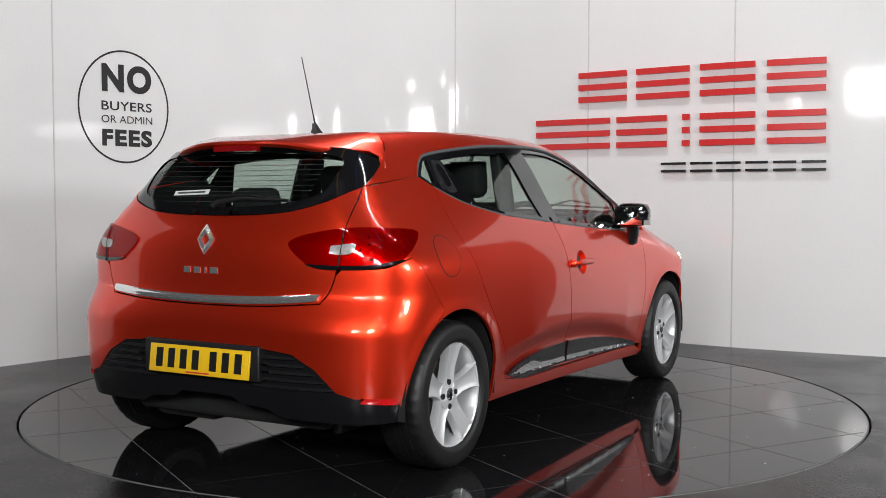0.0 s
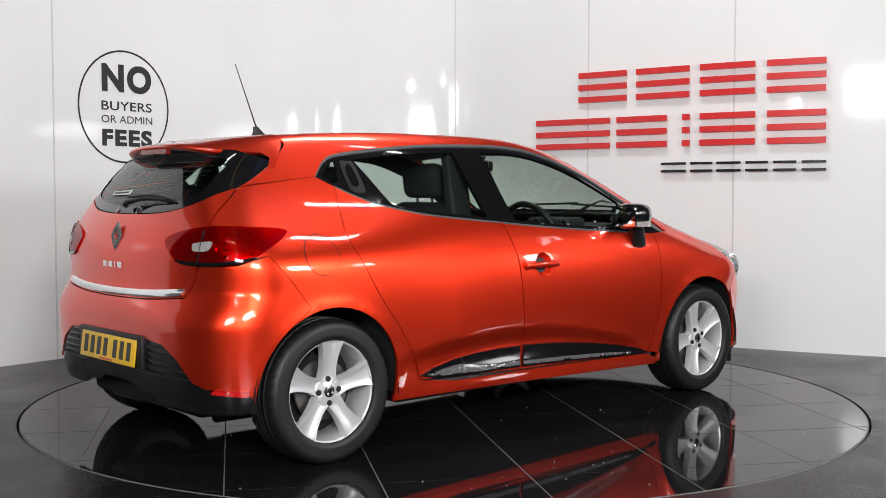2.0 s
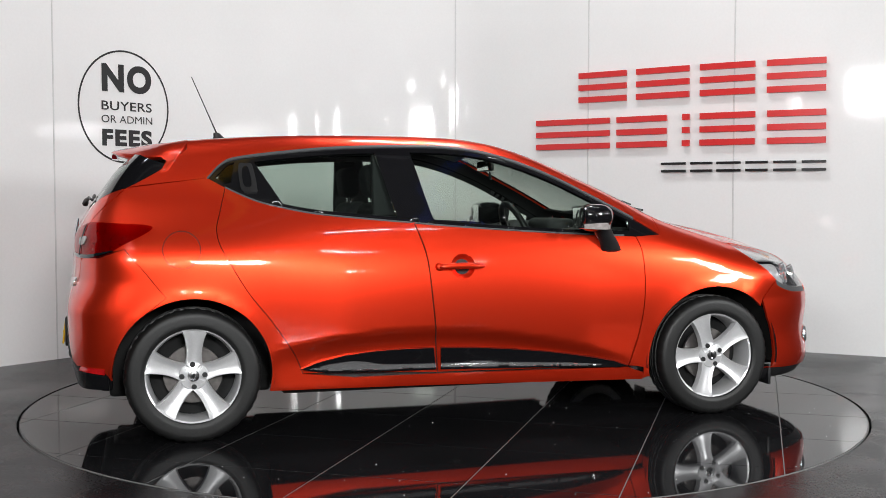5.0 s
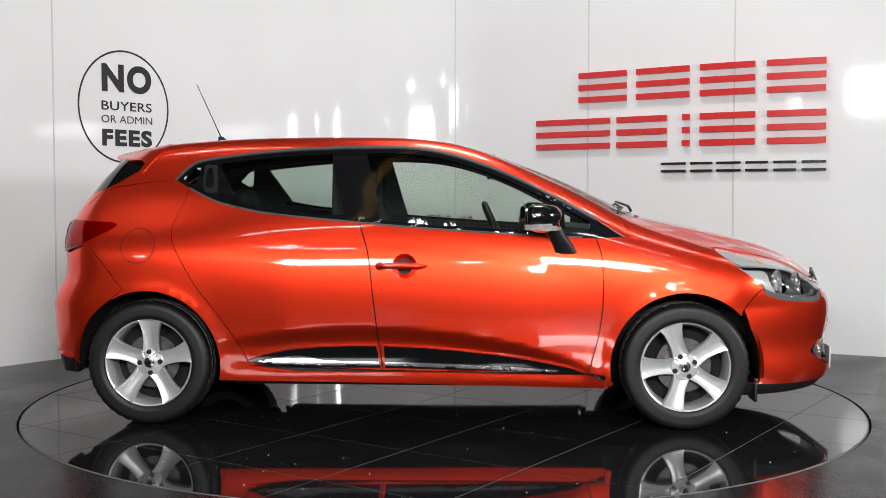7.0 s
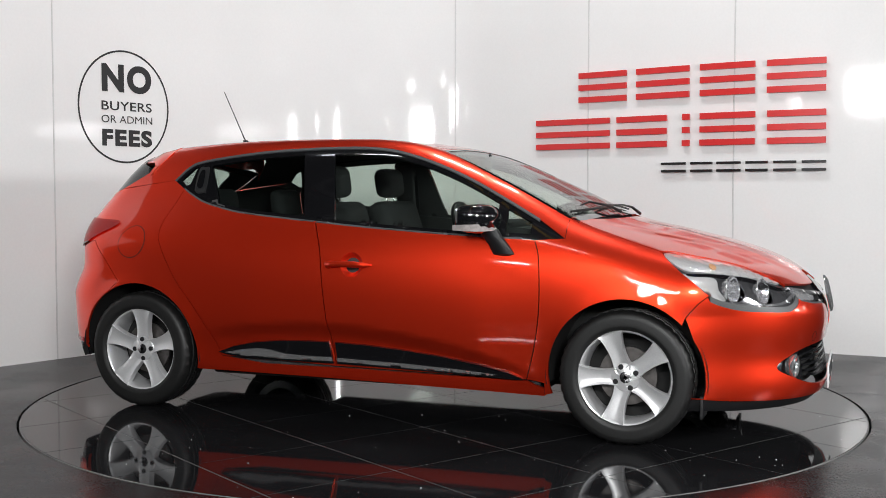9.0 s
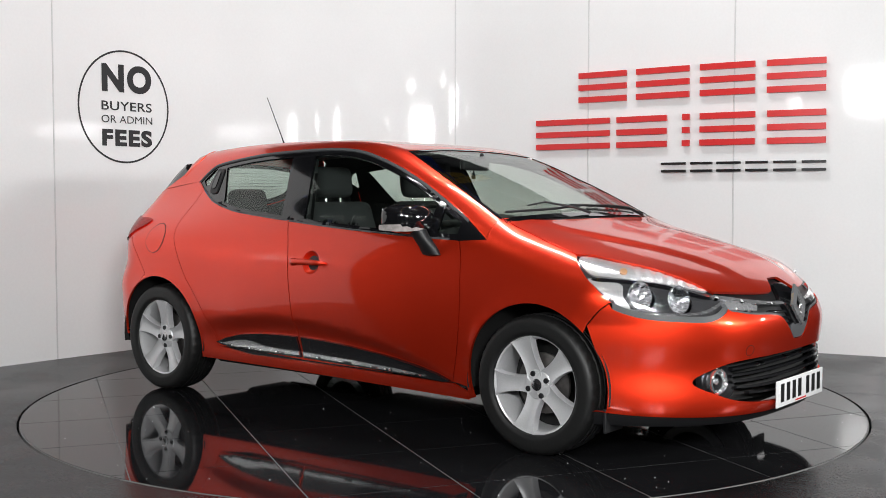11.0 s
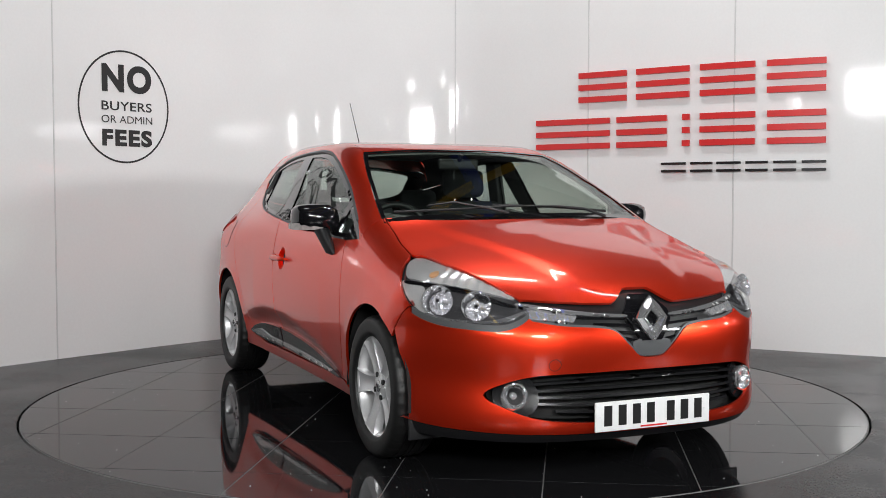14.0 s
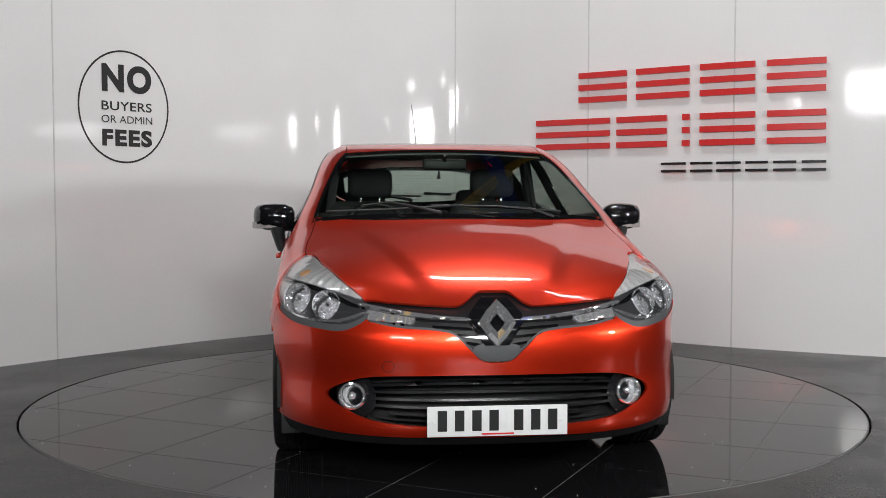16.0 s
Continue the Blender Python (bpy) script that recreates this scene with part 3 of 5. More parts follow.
BUMP_R = [(-1.441, 0.868), (-1.39, 0.78), (-1.345, 0.690), (-1.325, 0.655)]
bump_r = lie("wrap", BUMP_R, 4)
fend = lie("wrap", [(1.478, 0.668), (1.455, 0.640), (1.43, 0.594), (1.42, 0.575)], 3)

# quarter panel with sill: the right flank's fixed skin
tail_low = lie("wrap", TAIL[0:36])
quarter = np.concatenate([
    lie("side", [(-1.199, 1.184)]), lie("side", low_edge[-1:]), lie("side", gap_r),
    lie("side", [(-0.55, 0.262), (-0.16, 0.262), (0.4, 0.258), (0.822, 0.255), (0.86, 0.24), (0.905, 0.225), (0.905, 0.190), (0.40, 0.196), (-0.14, 0.206), (-0.905, 0.215)]),
    lie("side", circle(*HUB_R, ARCH, 34, -14, 124)), bump_r[::-1], GATE_DN[17::-1]])
pair("quarter_panel", "side", quarter, [RED, LINING], car, "red rear quarter panel and sill", gap=0.0006)
rail = np.concatenate([WS_SIDE, ROOF_SEAM, GATE_UP, lie("side", top_edge), lie("side", [SAIL]), HOOD_SIDE[:1]])
pair("roof_rail", "slant", rail, [RED, LINING], car, "red roof rail with windscreen pillar", gap=0.0006)

# doors
front_door = np.concatenate([low_edge[:19], gap_b, [(0.3, 0.264)], gap_f[::-1]])
DISH = (-0.040, 0.772, 0.056)
fd = pair("front_door", "side", front_door, [RED, LINING], car, holes=[circle(*DISH, 32)], gap=0.0028, step=0.03)
rear_door = np.concatenate([gap_b[::-1], low_edge[19:], gap_r])
rd = pair("rear_door", "side", rear_door, [RED, LINING], car, gap=0.0028, step=0.03)

card = [(-1.10, 0.95), (-1.02, 1.07), (-0.80, 1.045), (-0.40, 0.995), (0.13, 0.953), (0.66, 0.922), (0.95, 0.905), (0.92, 0.72), (0.880, 0.60), (0.880, 0.235), (-0.78, 0.225), (-0.90, 0.48)]
pair("door_card", "side", card, LINING, car, "dark inner door trim", off=-0.020, thick=0.012, gap=0, step=0.06)

# front wing
wing = np.concatenate([lie("side", gap_f[::-1]), lie("side", [SAIL]), HOOD_SIDE, lie("wrap", lamp_back[::-1]), fend, lie("side", arc_f[::-1]), lie("side", [(0.905, 0.192), (0.905, 0.25)])])
pair("front_wing", "slant", wing, [RED, UNDER], car, gap=0.002, grow=None)

# bonnet, roof
edge = [(-0.484, 0.708), (-0.37, 0.700), (-0.18, 0.690), (-0.122, 0.697), (-0.06, 0.738), (-0.03, 0.742)]
bonnet_edge = lie("front", edge, 5)
hood_back = lie("top", [(0.99, -0.668), (1.105, -0.40), (1.145, 0.0), (1.105, 0.40), (0.99, 0.668)], 6)
bonnet = np.concatenate([HOOD_SIDE, lie("wrap", lamp_top[:21]), bonnet_edge, (bonnet_edge * flip)[::-1], lie("wrap", lamp_top[:21])[::-1] * flip, (HOOD_SIDE * flip)[::-1], hood_back[::-1][1:-1]])
panel("bonnet", "bow", bonnet, [RED, UNDER], car, gap=0.0025, step=0.026)
cowl = np.concatenate([hood_back, (lie("top", [(0.92, -0.675), (1.05, -0.40), (1.09, 0.0), (1.05, 0.40), (0.92, 0.675)], 6))[::-1]])
panel("cowl", "top", cowl, [TRIM, UNDER], car, "black plastic scuttle panel", off=-0.018, gap=-0.004, step=0.018)
GATE_TOP = lie("top", [(-1.285, -0.46), (-1.31, -0.25), (-1.32, 0.0), (-1.31, 0.25), (-1.285, 0.46)], 5)
roof = np.concatenate([WS_TOP[::-1], ROOF_SEAM, GATE_TOP[1:-1], (ROOF_SEAM * flip)[::-1]])
panel("roof", "top", roof, [RED, LINING], car, gap=0.002, step=0.05)

# glass
ws = np.concatenate([WS_SIDE, WS_TOP[1:], (WS_SIDE * flip)[::-1][1:], WS_LOW[::-1][1:-1]])
wsp = panel("windscreen", "bow", ws, GLASS, car, "clear windscreen", off=-0.003, thick=0.004, gap=0.004, step=0.05)
ws2 = view_of("bow", ws)
c0 = ws2.mean(0)
panel("windscreen_border", "bow", ws2, PIANO, wsp, "black windscreen edge band", holes=[c0 + (ws2 - c0) * np.array([0.962, 0.92]) + np.array([0, 0.010])], off=0.000, thick=0.004, gap=0.003, step=0.04)

# daylight opening: black frame with panes
dlo = np.concatenate([top_edge, [SAIL], low_edge])


def cut(x0, x1, lean, top_in, low_in, r=0.012):
    """A pane's outline between two leaning uprights, inside the black frame."""
    t = np.array([p for p in top_edge])
    xs = np.linspace(0, 1, 14)
    out = []
    for u in xs:
        x = x0[1] + (x1[1] - x0[1]) * u
        out.append((x, np.interp(x, t[:, 0], t[:, 1]) - top_in))
    lo = low_edge[::-1]
    for u in xs[::-1]:
        x = x0[0] + (x1[0] - x0[0]) * u
        out.append((x, np.interp(x, lo[:, 0], lo[:, 1]) + low_in))
    return np.array(out)


pane_f = cut((-0.165, -0.245), (0.665, 0.665), 0, 0.030, 0.022)
pane_f = pane_f[pane_f[:, 1] > 0]
pane_r = cut((-0.865, -0.985), (-0.335, -0.415), 0, 0.030, 0.022)
sail_pane = np.array([(0.712, 1.045), (0.712, 0.935), (0.832, 0.930), (0.835, 0.985)])
quarter_pane = np.array([(-1.165, 1.19), (-1.105, 1.252), (-1.072, 1.262), (-1.092, 1.165), (-1.12, 1.158)])
frames = pair("window_frame", "side", dlo, [PIANO, LINING], car, "gloss black window surround", holes=[pane_f, pane_r, sail_pane, quarter_pane], off=-0.006, gap=-0.001, step=0.03, thick=0.016)
for i, (pane, gl) in enumerate(((pane_f, GLASS), (pane_r, DARK_GLASS), (sail_pane, GLASS), (quarter_pane, DARK_GLASS))):
    for mirror in (False, True):
        panel(("front_door_window", "rear_door_window", "quarter_light", "rear_quarter_window")[i], "side", pane, gl, frames[mirror], "tinted side glass", off=-0.011, thick=0.004, gap=-0.004, mirror=mirror, step=0.05)
# chrome-grey weatherstrip under the glass, hidden rear door handle
strip = np.concatenate([low_edge[1:] + [0, 0.006], (low_edge[1:] + [0, -0.004])[::-1]])
pair("weatherstrip", "side", strip, GREY, car, "thin dark grey waist strip", off=-0.001, thick=0.008, gap=0.0, step=0.03)
strip = np.concatenate([top_edge + [0, 0.003], (top_edge + [-0.002, -0.008])[::-1]])
pair("window_edge", "side", strip, GREY, car, "thin dark grey strip over the side windows", off=0.001, thick=0.010, gap=0.0, step=0.03)
for mirror in (False, True):
    panel("rear_door_handle", "side", catmull([(-1.045, 1.13), (-1.055, 1.245), (-1.02, 1.252), (-0.992, 1.245), (-0.975, 1.14), (-0.985, 1.118)], 4, True), TRIM, rd[mirror],
               "black recessed handle in window corner", off=0.001, thick=0.01, gap=0.0, step=0.03, mirror=mirror)
    panel("handle_flap", "side", catmull([(-1.035, 1.15), (-1.038, 1.225), (-1.012, 1.232), (-1.0, 1.15)], 3, True), PIANO, rd[mirror], off=0.006, thick=0.008, gap=0.0, step=0.02, mirror=mirror)

# tailgate and rear screen
RS_LOW = [(-0.583, 1.138), (-0.545, 1.107), (-0.490, 1.078), (-0.36, 1.043), (-0.2, 1.029), (0.0, 1.025)]
rs = catmull(RS_LOW, 5)
gate_low = catmull([(-0.541, 0.695), (-0.30, 0.678), (0.0, 0.672)], 6)
gate_side = view_of("rear", GATE_DN)
half = np.concatenate([gate_side, gate_low[1:]])
full = np.concatenate([half, (half * [-1, 1])[::-1][1:], (rs * [-1, 1])[1:], rs[::-1][1:-1]])
gate = panel("tailgate", "rear", full, [RED, LINING], car, "red tailgate", gap=0.003)
half = np.concatenate([lie("rear", rs)[::-1], GATE_UP[::-1][1:13], lie("rear", [(-0.46, 1.296), (-0.25, 1.310), (0, 1.314)])])
gl = np.concatenate([half[1:], (half * flip)[::-1][1:]])
gl_in = catmull([(-0.44, 1.105), (-0.485, 1.18), (-0.44, 1.262), (0, 1.283), (0.44, 1.262), (0.485, 1.18), (0.44, 1.105), (0.2, 1.065), (-0.2, 1.065)], 5, True)
panel("rear_screen_border", "wrap", gl, [PIANO, LINING], gate, "black rear screen surround", holes=[lie("rear", gl_in)], off=-0.002, gap=0.002, thick=0.008)
panel("rear_screen", "rear", gl_in, DARK_GLASS, gate, "tinted heated rear screen", off=-0.005, gap=-0.004, thick=0.004, step=0.06)
strip = np.concatenate([catmull([(-0.532, 0.712), (-0.505, 0.700), (-0.30, 0.686), (0.0, 0.680), (0.30, 0.686), (0.505, 0.700), (0.532, 0.712)], 8),
                        catmull([(0.534, 0.722), (0.515, 0.730), (0.30, 0.716), (0, 0.711), (-0.30, 0.716), (-0.515, 0.730), (-0.534, 0.722)], 8)])
panel("chrome_strip", "rear", strip, CHROME, gate, "chrome tailgate strip", off=0.012, thick=0.016, gap=0.0, step=0.0075,
      grow=lambda q: -26.0 * (q[:, 1] - 0.696 - 0.055 * q[:, 0] ** 2) ** 2)

# bumpers
ring = [(-0.468, 0.634), (-0.366, 0.616), (-0.227, 0.606), (-0.160, 0.590), (-0.105, 0.540), (-0.060, 0.497), (-0.025, 0.487)]
v_edge = lie("front", ring, 5)
low_grille = catmull([(-0.628, 0.350), (-0.565, 0.396), (-0.45, 0.428), (-0.22, 0.436), (0, 0.437), (0.22, 0.436), (0.45, 0.428), (0.565, 0.396), (0.628, 0.350),
                      (0.555, 0.302), (0.46, 0.270), (0.30, 0.254), (0, 0.246), (-0.30, 0.254), (-0.46, 0.270), (-0.555, 0.302)], 5, True)
chin = lie("wrap", [(1.43, 0.225), (1.55, 0.215), (1.75, 0.208), (2.1, 0.205)], 6)
half = np.concatenate([v_edge[::-1], lie("wrap", lamp_low) + np.array([0, 0, -0.024]), fend, lie("side", arc_f2[3:]), chin])
bumper = np.concatenate([half, (half * flip)[::-1]])
fb = panel("front_bumper", "wrap", bumper, [RED, UNDER], car, holes=[lie("front", low_grille)], gap=0.0015, step=0.03)
pair("headlamp_trim", "wrap", np.concatenate([lie("wrap", lamp_low), (lie("wrap", lamp_low) + np.array([0, 0, -0.026]))[::-1]]), GREY, fb, "grey trim under the headlamp", off=-0.004, gap=0.0005, step=0.02)
half = np.concatenate([lie("wrap", [(1.40, 0.16), (1.41, 0.228)]), chin, lie("wrap", [(2.1, 0.165), (1.75, 0.165), (1.5, 0.162)])])
lipw = np.concatenate([view_of("wrap", half[:-3]), [(4.2 - a, b) for a, b in view_of("wrap", half[:-3])[::-1]], [(2.75, 0.165), (1.5, 0.162)]])
panel("front_lip", "wrap", lipw, TRIM, fb, "black lower lip", off=-0.010, gap=0.0)

half = np.concatenate([lie("rear", gate_low[::-1]), GATE_DN[::-1][1:9], lie("wrap", [(-1.62, 0.824), (-1.52, 0.830), (-1.46, 0.860)]), bump_r,
                       lie("side", circle(*HUB_R, ARCH, 22, 126, 182)),
                       lie("wrap", [(-1.50, 0.335), (-1.60, 0.345), (-1.640, 0.365), (-1.691, 0.448), (-1.753, 0.501), (-1.883, 0.520), (-2.1, 0.520)])])
rbump = np.concatenate([half[1:], (half[1:] * flip)[::-1]])
rb = panel("rear_bumper", "wrap", rbump, [RED, UNDER], car, gap=0.0022, step=0.03)
val = [(-1.483, 0.27), (-1.478, 0.335), (-1.60, 0.345), (-1.640, 0.365), (-1.691, 0.448), (-1.753, 0.501), (-1.883, 0.520), (-2.1, 0.520)]
low = [(-2.1, 0.320), (-1.98, 0.318), (-1.945, 0.292), (-1.84, 0.282), (-1.79, 0.252), (-1.60, 0.245), (-1.485, 0.250)]
val = np.array(val + [(-4.2 - a, b) for a, b in val[::-1]][1:] + [(-4.2 - a, b) for a, b in low[::-1]] + low[1:])
panel("rear_valance", "wrap", val, [GLOSS_TRIM, UNDER], rb, "gloss black lower rear valance", off=-0.006, gap=-0.004, step=0.03)
for mirror in (False, True):
    for k in range(5):
        z = 0.375 + k * 0.028
        a0 = -1.665 - 0.022 * k
        panel("valance_rib", "wrap", catmull([(-1.86, z + 0.006), (a0, z + 0.004), (a0, z - 0.004), (-1.86, z - 0.006)], 3, True), TRIM, rb, off=0.004, thick=0.012, gap=0, step=0.03, mirror=mirror)
    panel("reflector", "wrap", [(-1.495, 0.318), (-1.585, 0.330), (-1.585, 0.350), (-1.495, 0.342)], LAMP_RED, rb, "red corner reflector", off=0.004, thick=0.012, gap=0, step=0.03, mirror=mirror)

# ---- side mouldings, handles, flap ----
m_r = np.array([(-0.800, 0.314), (-0.72, 0.345), (-0.60, 0.372), (-0.45, 0.388), (-0.30, 0.393), (-0.176, 0.393), (-0.158, 0.284), (-0.45, 0.284), (-0.68, 0.291), (-0.76, 0.302)])
m_f = np.array([(-0.142, 0.393), (0.02, 0.387), (0.20, 0.374), (0.397, 0.353), (0.60, 0.324), (0.74, 0.296), (0.812, 0.270), (0.77, 0.261), (0.40, 0.272), (-0.138, 0.284)])
c_r = np.array([(-0.765, 0.313), (-0.66, 0.333), (-0.565, 0.344), (-0.50, 0.338), (-0.43, 0.322), (-0.30, 0.317), (-0.165, 0.316), (-0.162, 0.297), (-0.45, 0.296), (-0.66, 0.301)])
c_f = np.array([(-0.138, 0.315), (0.20, 0.306), (0.50, 0.293), (0.68, 0.280), (0.66, 0.274), (0.40, 0.281), (-0.135, 0.297)])
for mirror in (False, True):
    for door, plate, chrome in ((rd, m_r, c_r), (fd, m_f, c_f)):
        panel("side_moulding", "side", plate, PIANO, door[mirror], "gloss black lower door moulding", off=0.014, thick=0.02, gap=0.001, step=0.03, mirror=mirror)
        panel("moulding_insert", "side", chrome, CHROME, door[mirror], "chrome moulding insert", off=0.019, thick=0.012, gap=0.0, step=0.010, mirror=mirror)
    panel("handle_dish", "side", circle(DISH[0], DISH[1], DISH[2] + 0.0035, 40), RED, fd[mirror], "hollow behind the handle", off=0.0, thick=0.003, gap=0, step=0.008, mirror=mirror,
          grow=lambda q: -0.030 * np.clip(1 - (np.hypot(q[:, 0] - DISH[0], q[:, 1] - DISH[1]) / DISH[2]) ** 2, 0, 1) ** 0.7)
    sg = 1 if mirror else -1
    rings = []
    for u in np.linspace(0, 1, 15):
        x = -0.172 + 0.240 * u
        y = abs(on_skin("side", [(x, 0.772)])[0][1])
        rise = 0.030 * min(1, (u / 0.12) ** 0.6, ((1 - u) / 0.16) ** 0.6) + 0.002
        tall = (0.0155 - 0.006 * (1 - math.sin(math.pi * min(max(u, 0.08), 0.92)))) * min(1, 0.35 + 6 * u, 0.35 + 6 * (1 - u))
        deep = 0.0085
        rings.append([(x, sg * (y + rise + deep * math.cos(a)) + (-2 * CAR_OFF[1] if mirror else 0), 0.772 + 0.004 * math.sin(math.pi * u) + tall * math.sin(a)) for a in np.linspace(0, 2 * math.pi, 14, endpoint=False)])
    loft("door_handle", rings, RED, fd[mirror], "body-coloured door handle", sharp=70)
    loft("lock_cap", [[(-0.155 + r * math.cos(a), sg * (abs(on_skin("side", [(-0.15, 0.772)])[0][1]) + d) + (-2 * CAR_OFF[1] if mirror else 0), 0.772 + 0.9 * r * math.sin(a)) for a in np.linspace(0, 2 * math.pi, 16, endpoint=False)]
                      for r, d in ((0.022, 0.0), (0.021, 0.018), (0.015, 0.024))], RED, fd[mirror], "round foot of the handle", sharp=50)
FLAP = (-1.322, 0.862)
flap = panel("fuel_flap", "side", circle(*FLAP, 0.080, 40), RED, car, "round fuel filler flap", off=0.0016, thick=0.002, gap=0.0, step=0.02)
panel("flap_joint", "side", circle(*FLAP, 0.083, 40), GAP, flap, "dark joint round the flap", holes=[circle(*FLAP, 0.080, 40)], off=0.0012, thick=0.002, gap=0.0, step=0.02)

# ---- wheels ----
def lathe(profile, n=72):
    """Spin (radius, depth) about the y axis; depth runs outwards to -y."""
    verts, faces = [], []
    k = len(profile)
    for i in range(n):
        a = 2 * math.pi * i / n
        for r, d in profile:
            verts.append((r * math.cos(a), -d, r * math.sin(a)))
    for i in range(n):
        for j in range(k - 1):
            p, q = i * k + j, ((i + 1) % n) * k + j
            faces.append((p, q, q + 1, p + 1))
    return verts, faces


def as_mesh(name, verts, faces, mat, sharp=35):
    me = mesh_from(name, verts, faces, mat, smooth=True)
    bm = bmesh.new()
    bm.from_mesh(me)
    bmesh.ops.recalc_face_normals(bm, faces=bm.faces[:])
    bm.to_mesh(me)
    bm.free()
    me.set_sharp_from_angle(angle=radians(sharp))
    return me


def wheel_at(x, side, turn):
    w = new("wheel")
    w.parent = car
    w.location = Vector((x, -0.745 * side, 0.300)) + Vector(CAR_OFF)
    w.rotation_euler = (0, 0, 0 if side > 0 else math.pi)
    w["label"] = "five-spoke silver alloy wheel with black tyre"
    for name, me, lab in WHEEL:
        p = new(name, me)
        p.parent = w
        if lab:
            p["label"] = lab
        if name != "tyre":
            p.rotation_euler = (0, radians(turn), 0)
    return w


R = 0.301
half = [(0.205, 0.070), (0.214, 0.094), (0.224, 0.099), (0.232, 0.1015), (0.240, 0.1005), (0.262, 0.1025), (0.278, 0.099), (0.286, 0.094), (0.294, 0.084), (0.2985, 0.074), (R - 0.001, 0.058),
        (R, 0.050), (R - 0.007, 0.048), (R - 0.007, 0.042), (R, 0.040), (R, 0.016), (R - 0.007, 0.014), (R - 0.007, 0.008), (R, 0.006), (R, 0)]
prof = half + [(r, -d) for r, d in half[::-1][1:]]
v, f = lathe(prof, 120)
k = len(prof)
for i in range(120):
    for j in range(k):
        if i % 3 == 0 and 0.045 < abs(prof[j][1]) < 0.09 and prof[j][0] > 0.285:
            a = 2 * math.pi * i / 120
            r = prof[j][0] - 0.005
            v[i * k + j] = (r * math.cos(a), -prof[j][1], r * math.sin(a))
TYRE = as_mesh("tyre", v, f, RUBBER, 40)
v, f = lathe([(0.150, -0.09), (0.196, -0.085), (0.190, -0.02), (0.192, 0.03), (0.198, 0.066), (0.203, 0.080), (0.212, 0.085), (0.219, 0.088), (0.220, 0.078), (0.207, 0.066)], 96)
RIM = as_mesh("rim", v, f, ALLOY)
v, f = lathe([(0.0, 0.066), (0.030, 0.066), (0.036, 0.063), (0.060, 0.060), (0.066, 0.054), (0.068, 0.03), (0.05, 0.0)], 48)
HUB = as_mesh("hub", v, f, ALLOY)
v, f = lathe([(0.0, 0.071), (0.020, 0.070), (0.0255, 0.068), (0.027, 0.064)], 32)
CAP = as_mesh("centre_cap", v, f, SATIN)
v, f = lathe([(0.060, 0.01), (0.130, 0.012), (0.131, 0.0), (0.06, 0.0)], 48)
DISC = as_mesh("brake_disc", v, f, STEEL)
v, f = lathe([(0.0, -0.06), (0.195, -0.06), (0.196, -0.07), (0.0, -0.075)], 32)
BACK = as_mesh("brake_backplate", v, f, UNDER)


def spoke_mesh():
    """One broad spoke, dished, with raised edges that flare into hub and rim."""
    rs = [0.030, 0.050, 0.066, 0.085, 0.105, 0.13, 0.155, 0.18, 0.203, 0.212]
    hw = [0.028, 0.040, 0.038, 0.035, 0.034, 0.036, 0.040, 0.046, 0.055, 0.063]
    dep = [0.062, 0.060, 0.060, 0.062, 0.065, 0.069, 0.074, 0.079, 0.083, 0.084]
    cols = [(-1.0, -0.034), (-1.0, -0.002), (-0.93, 0.0035), (-0.80, 0.001), (-0.4, -0.0045), (0.0, -0.006), (0.4, -0.0045), (0.80, 0.001), (0.93, 0.0035), (1.0, -0.002), (1.0, -0.034)]
    verts, faces = [], []
    for r, w, d in zip(rs, hw, dep):
        for u, e in cols:
            verts.append((u * w, -(d + e), math.sqrt(max(r * r - (u * w) ** 2 * 0.8, 0.0004))))
    n = len(cols)
    for i in range(len(rs) - 1):
        for j in range(n - 1):
            faces.append((i * n + j, i * n + j + 1, (i + 1) * n + j + 1, (i + 1) * n + j))
    return verts, faces


WHEEL = [("tyre", TYRE, ""), ("rim", RIM, "silver rim"), ("hub", HUB, ""), ("centre_cap", CAP, "satin centre cap with plain diamond"), ("brake_disc", DISC, "dull steel brake disc"), ("brake_backplate", BACK, "")]
v0, f0 = spoke_mesh()
for s in range(5):
    c, sn = math.cos(radians(72 * s)), math.sin(radians(72 * s))
    WHEEL.append(("spoke", as_mesh("spoke", [(x * c - z * sn, y, x * sn + z * c) for x, y, z in v0], f0, ALLOY), ""))
for s in range(4):
    a = radians(90 * s + 5)
    bm = bmesh.new()
    bmesh.ops.create_cone(bm, cap_ends=True, segments=12, radius1=0.0135, radius2=0.0115, depth=0.012)
    bmesh.ops.rotate(bm, cent=(0, 0, 0), matrix=Matrix.Rotation(radians(90), 3, "X"), verts=bm.verts[:])
    bmesh.ops.translate(bm, vec=(0.050 * math.cos(a), -0.0605, 0.050 * math.sin(a)), verts=bm.verts[:])
    me = bpy.data.meshes.new("wheel_bolt")
    bm.to_mesh(me)
    bm.free()
    me.materials.append(TRIM)
    WHEEL.append(("wheel_bolt", me, ""))
bm = bmesh.new()
vs = [bm.verts.new(p) for p in ((0, -0.0725, 0.015), (0.009, -0.0725, 0), (0, -0.0725, -0.015), (-0.009, -0.0725, 0))]
bm.faces.new(vs)
bmesh.ops.solidify(bm, geom=bm.faces[:], thickness=0.002)
me = bpy.data.meshes.new("cap_diamond")
bm.to_mesh(me)
bm.free()
me.materials.append(TRIM)
WHEEL.append(("cap_diamond", me, ""))
for x, side, turn in ((1.277, 1, -20), (-1.277, 1, 2), (1.277, -1, 20), (-1.277, -1, 40)):
    wheel_at(x, side, turn)

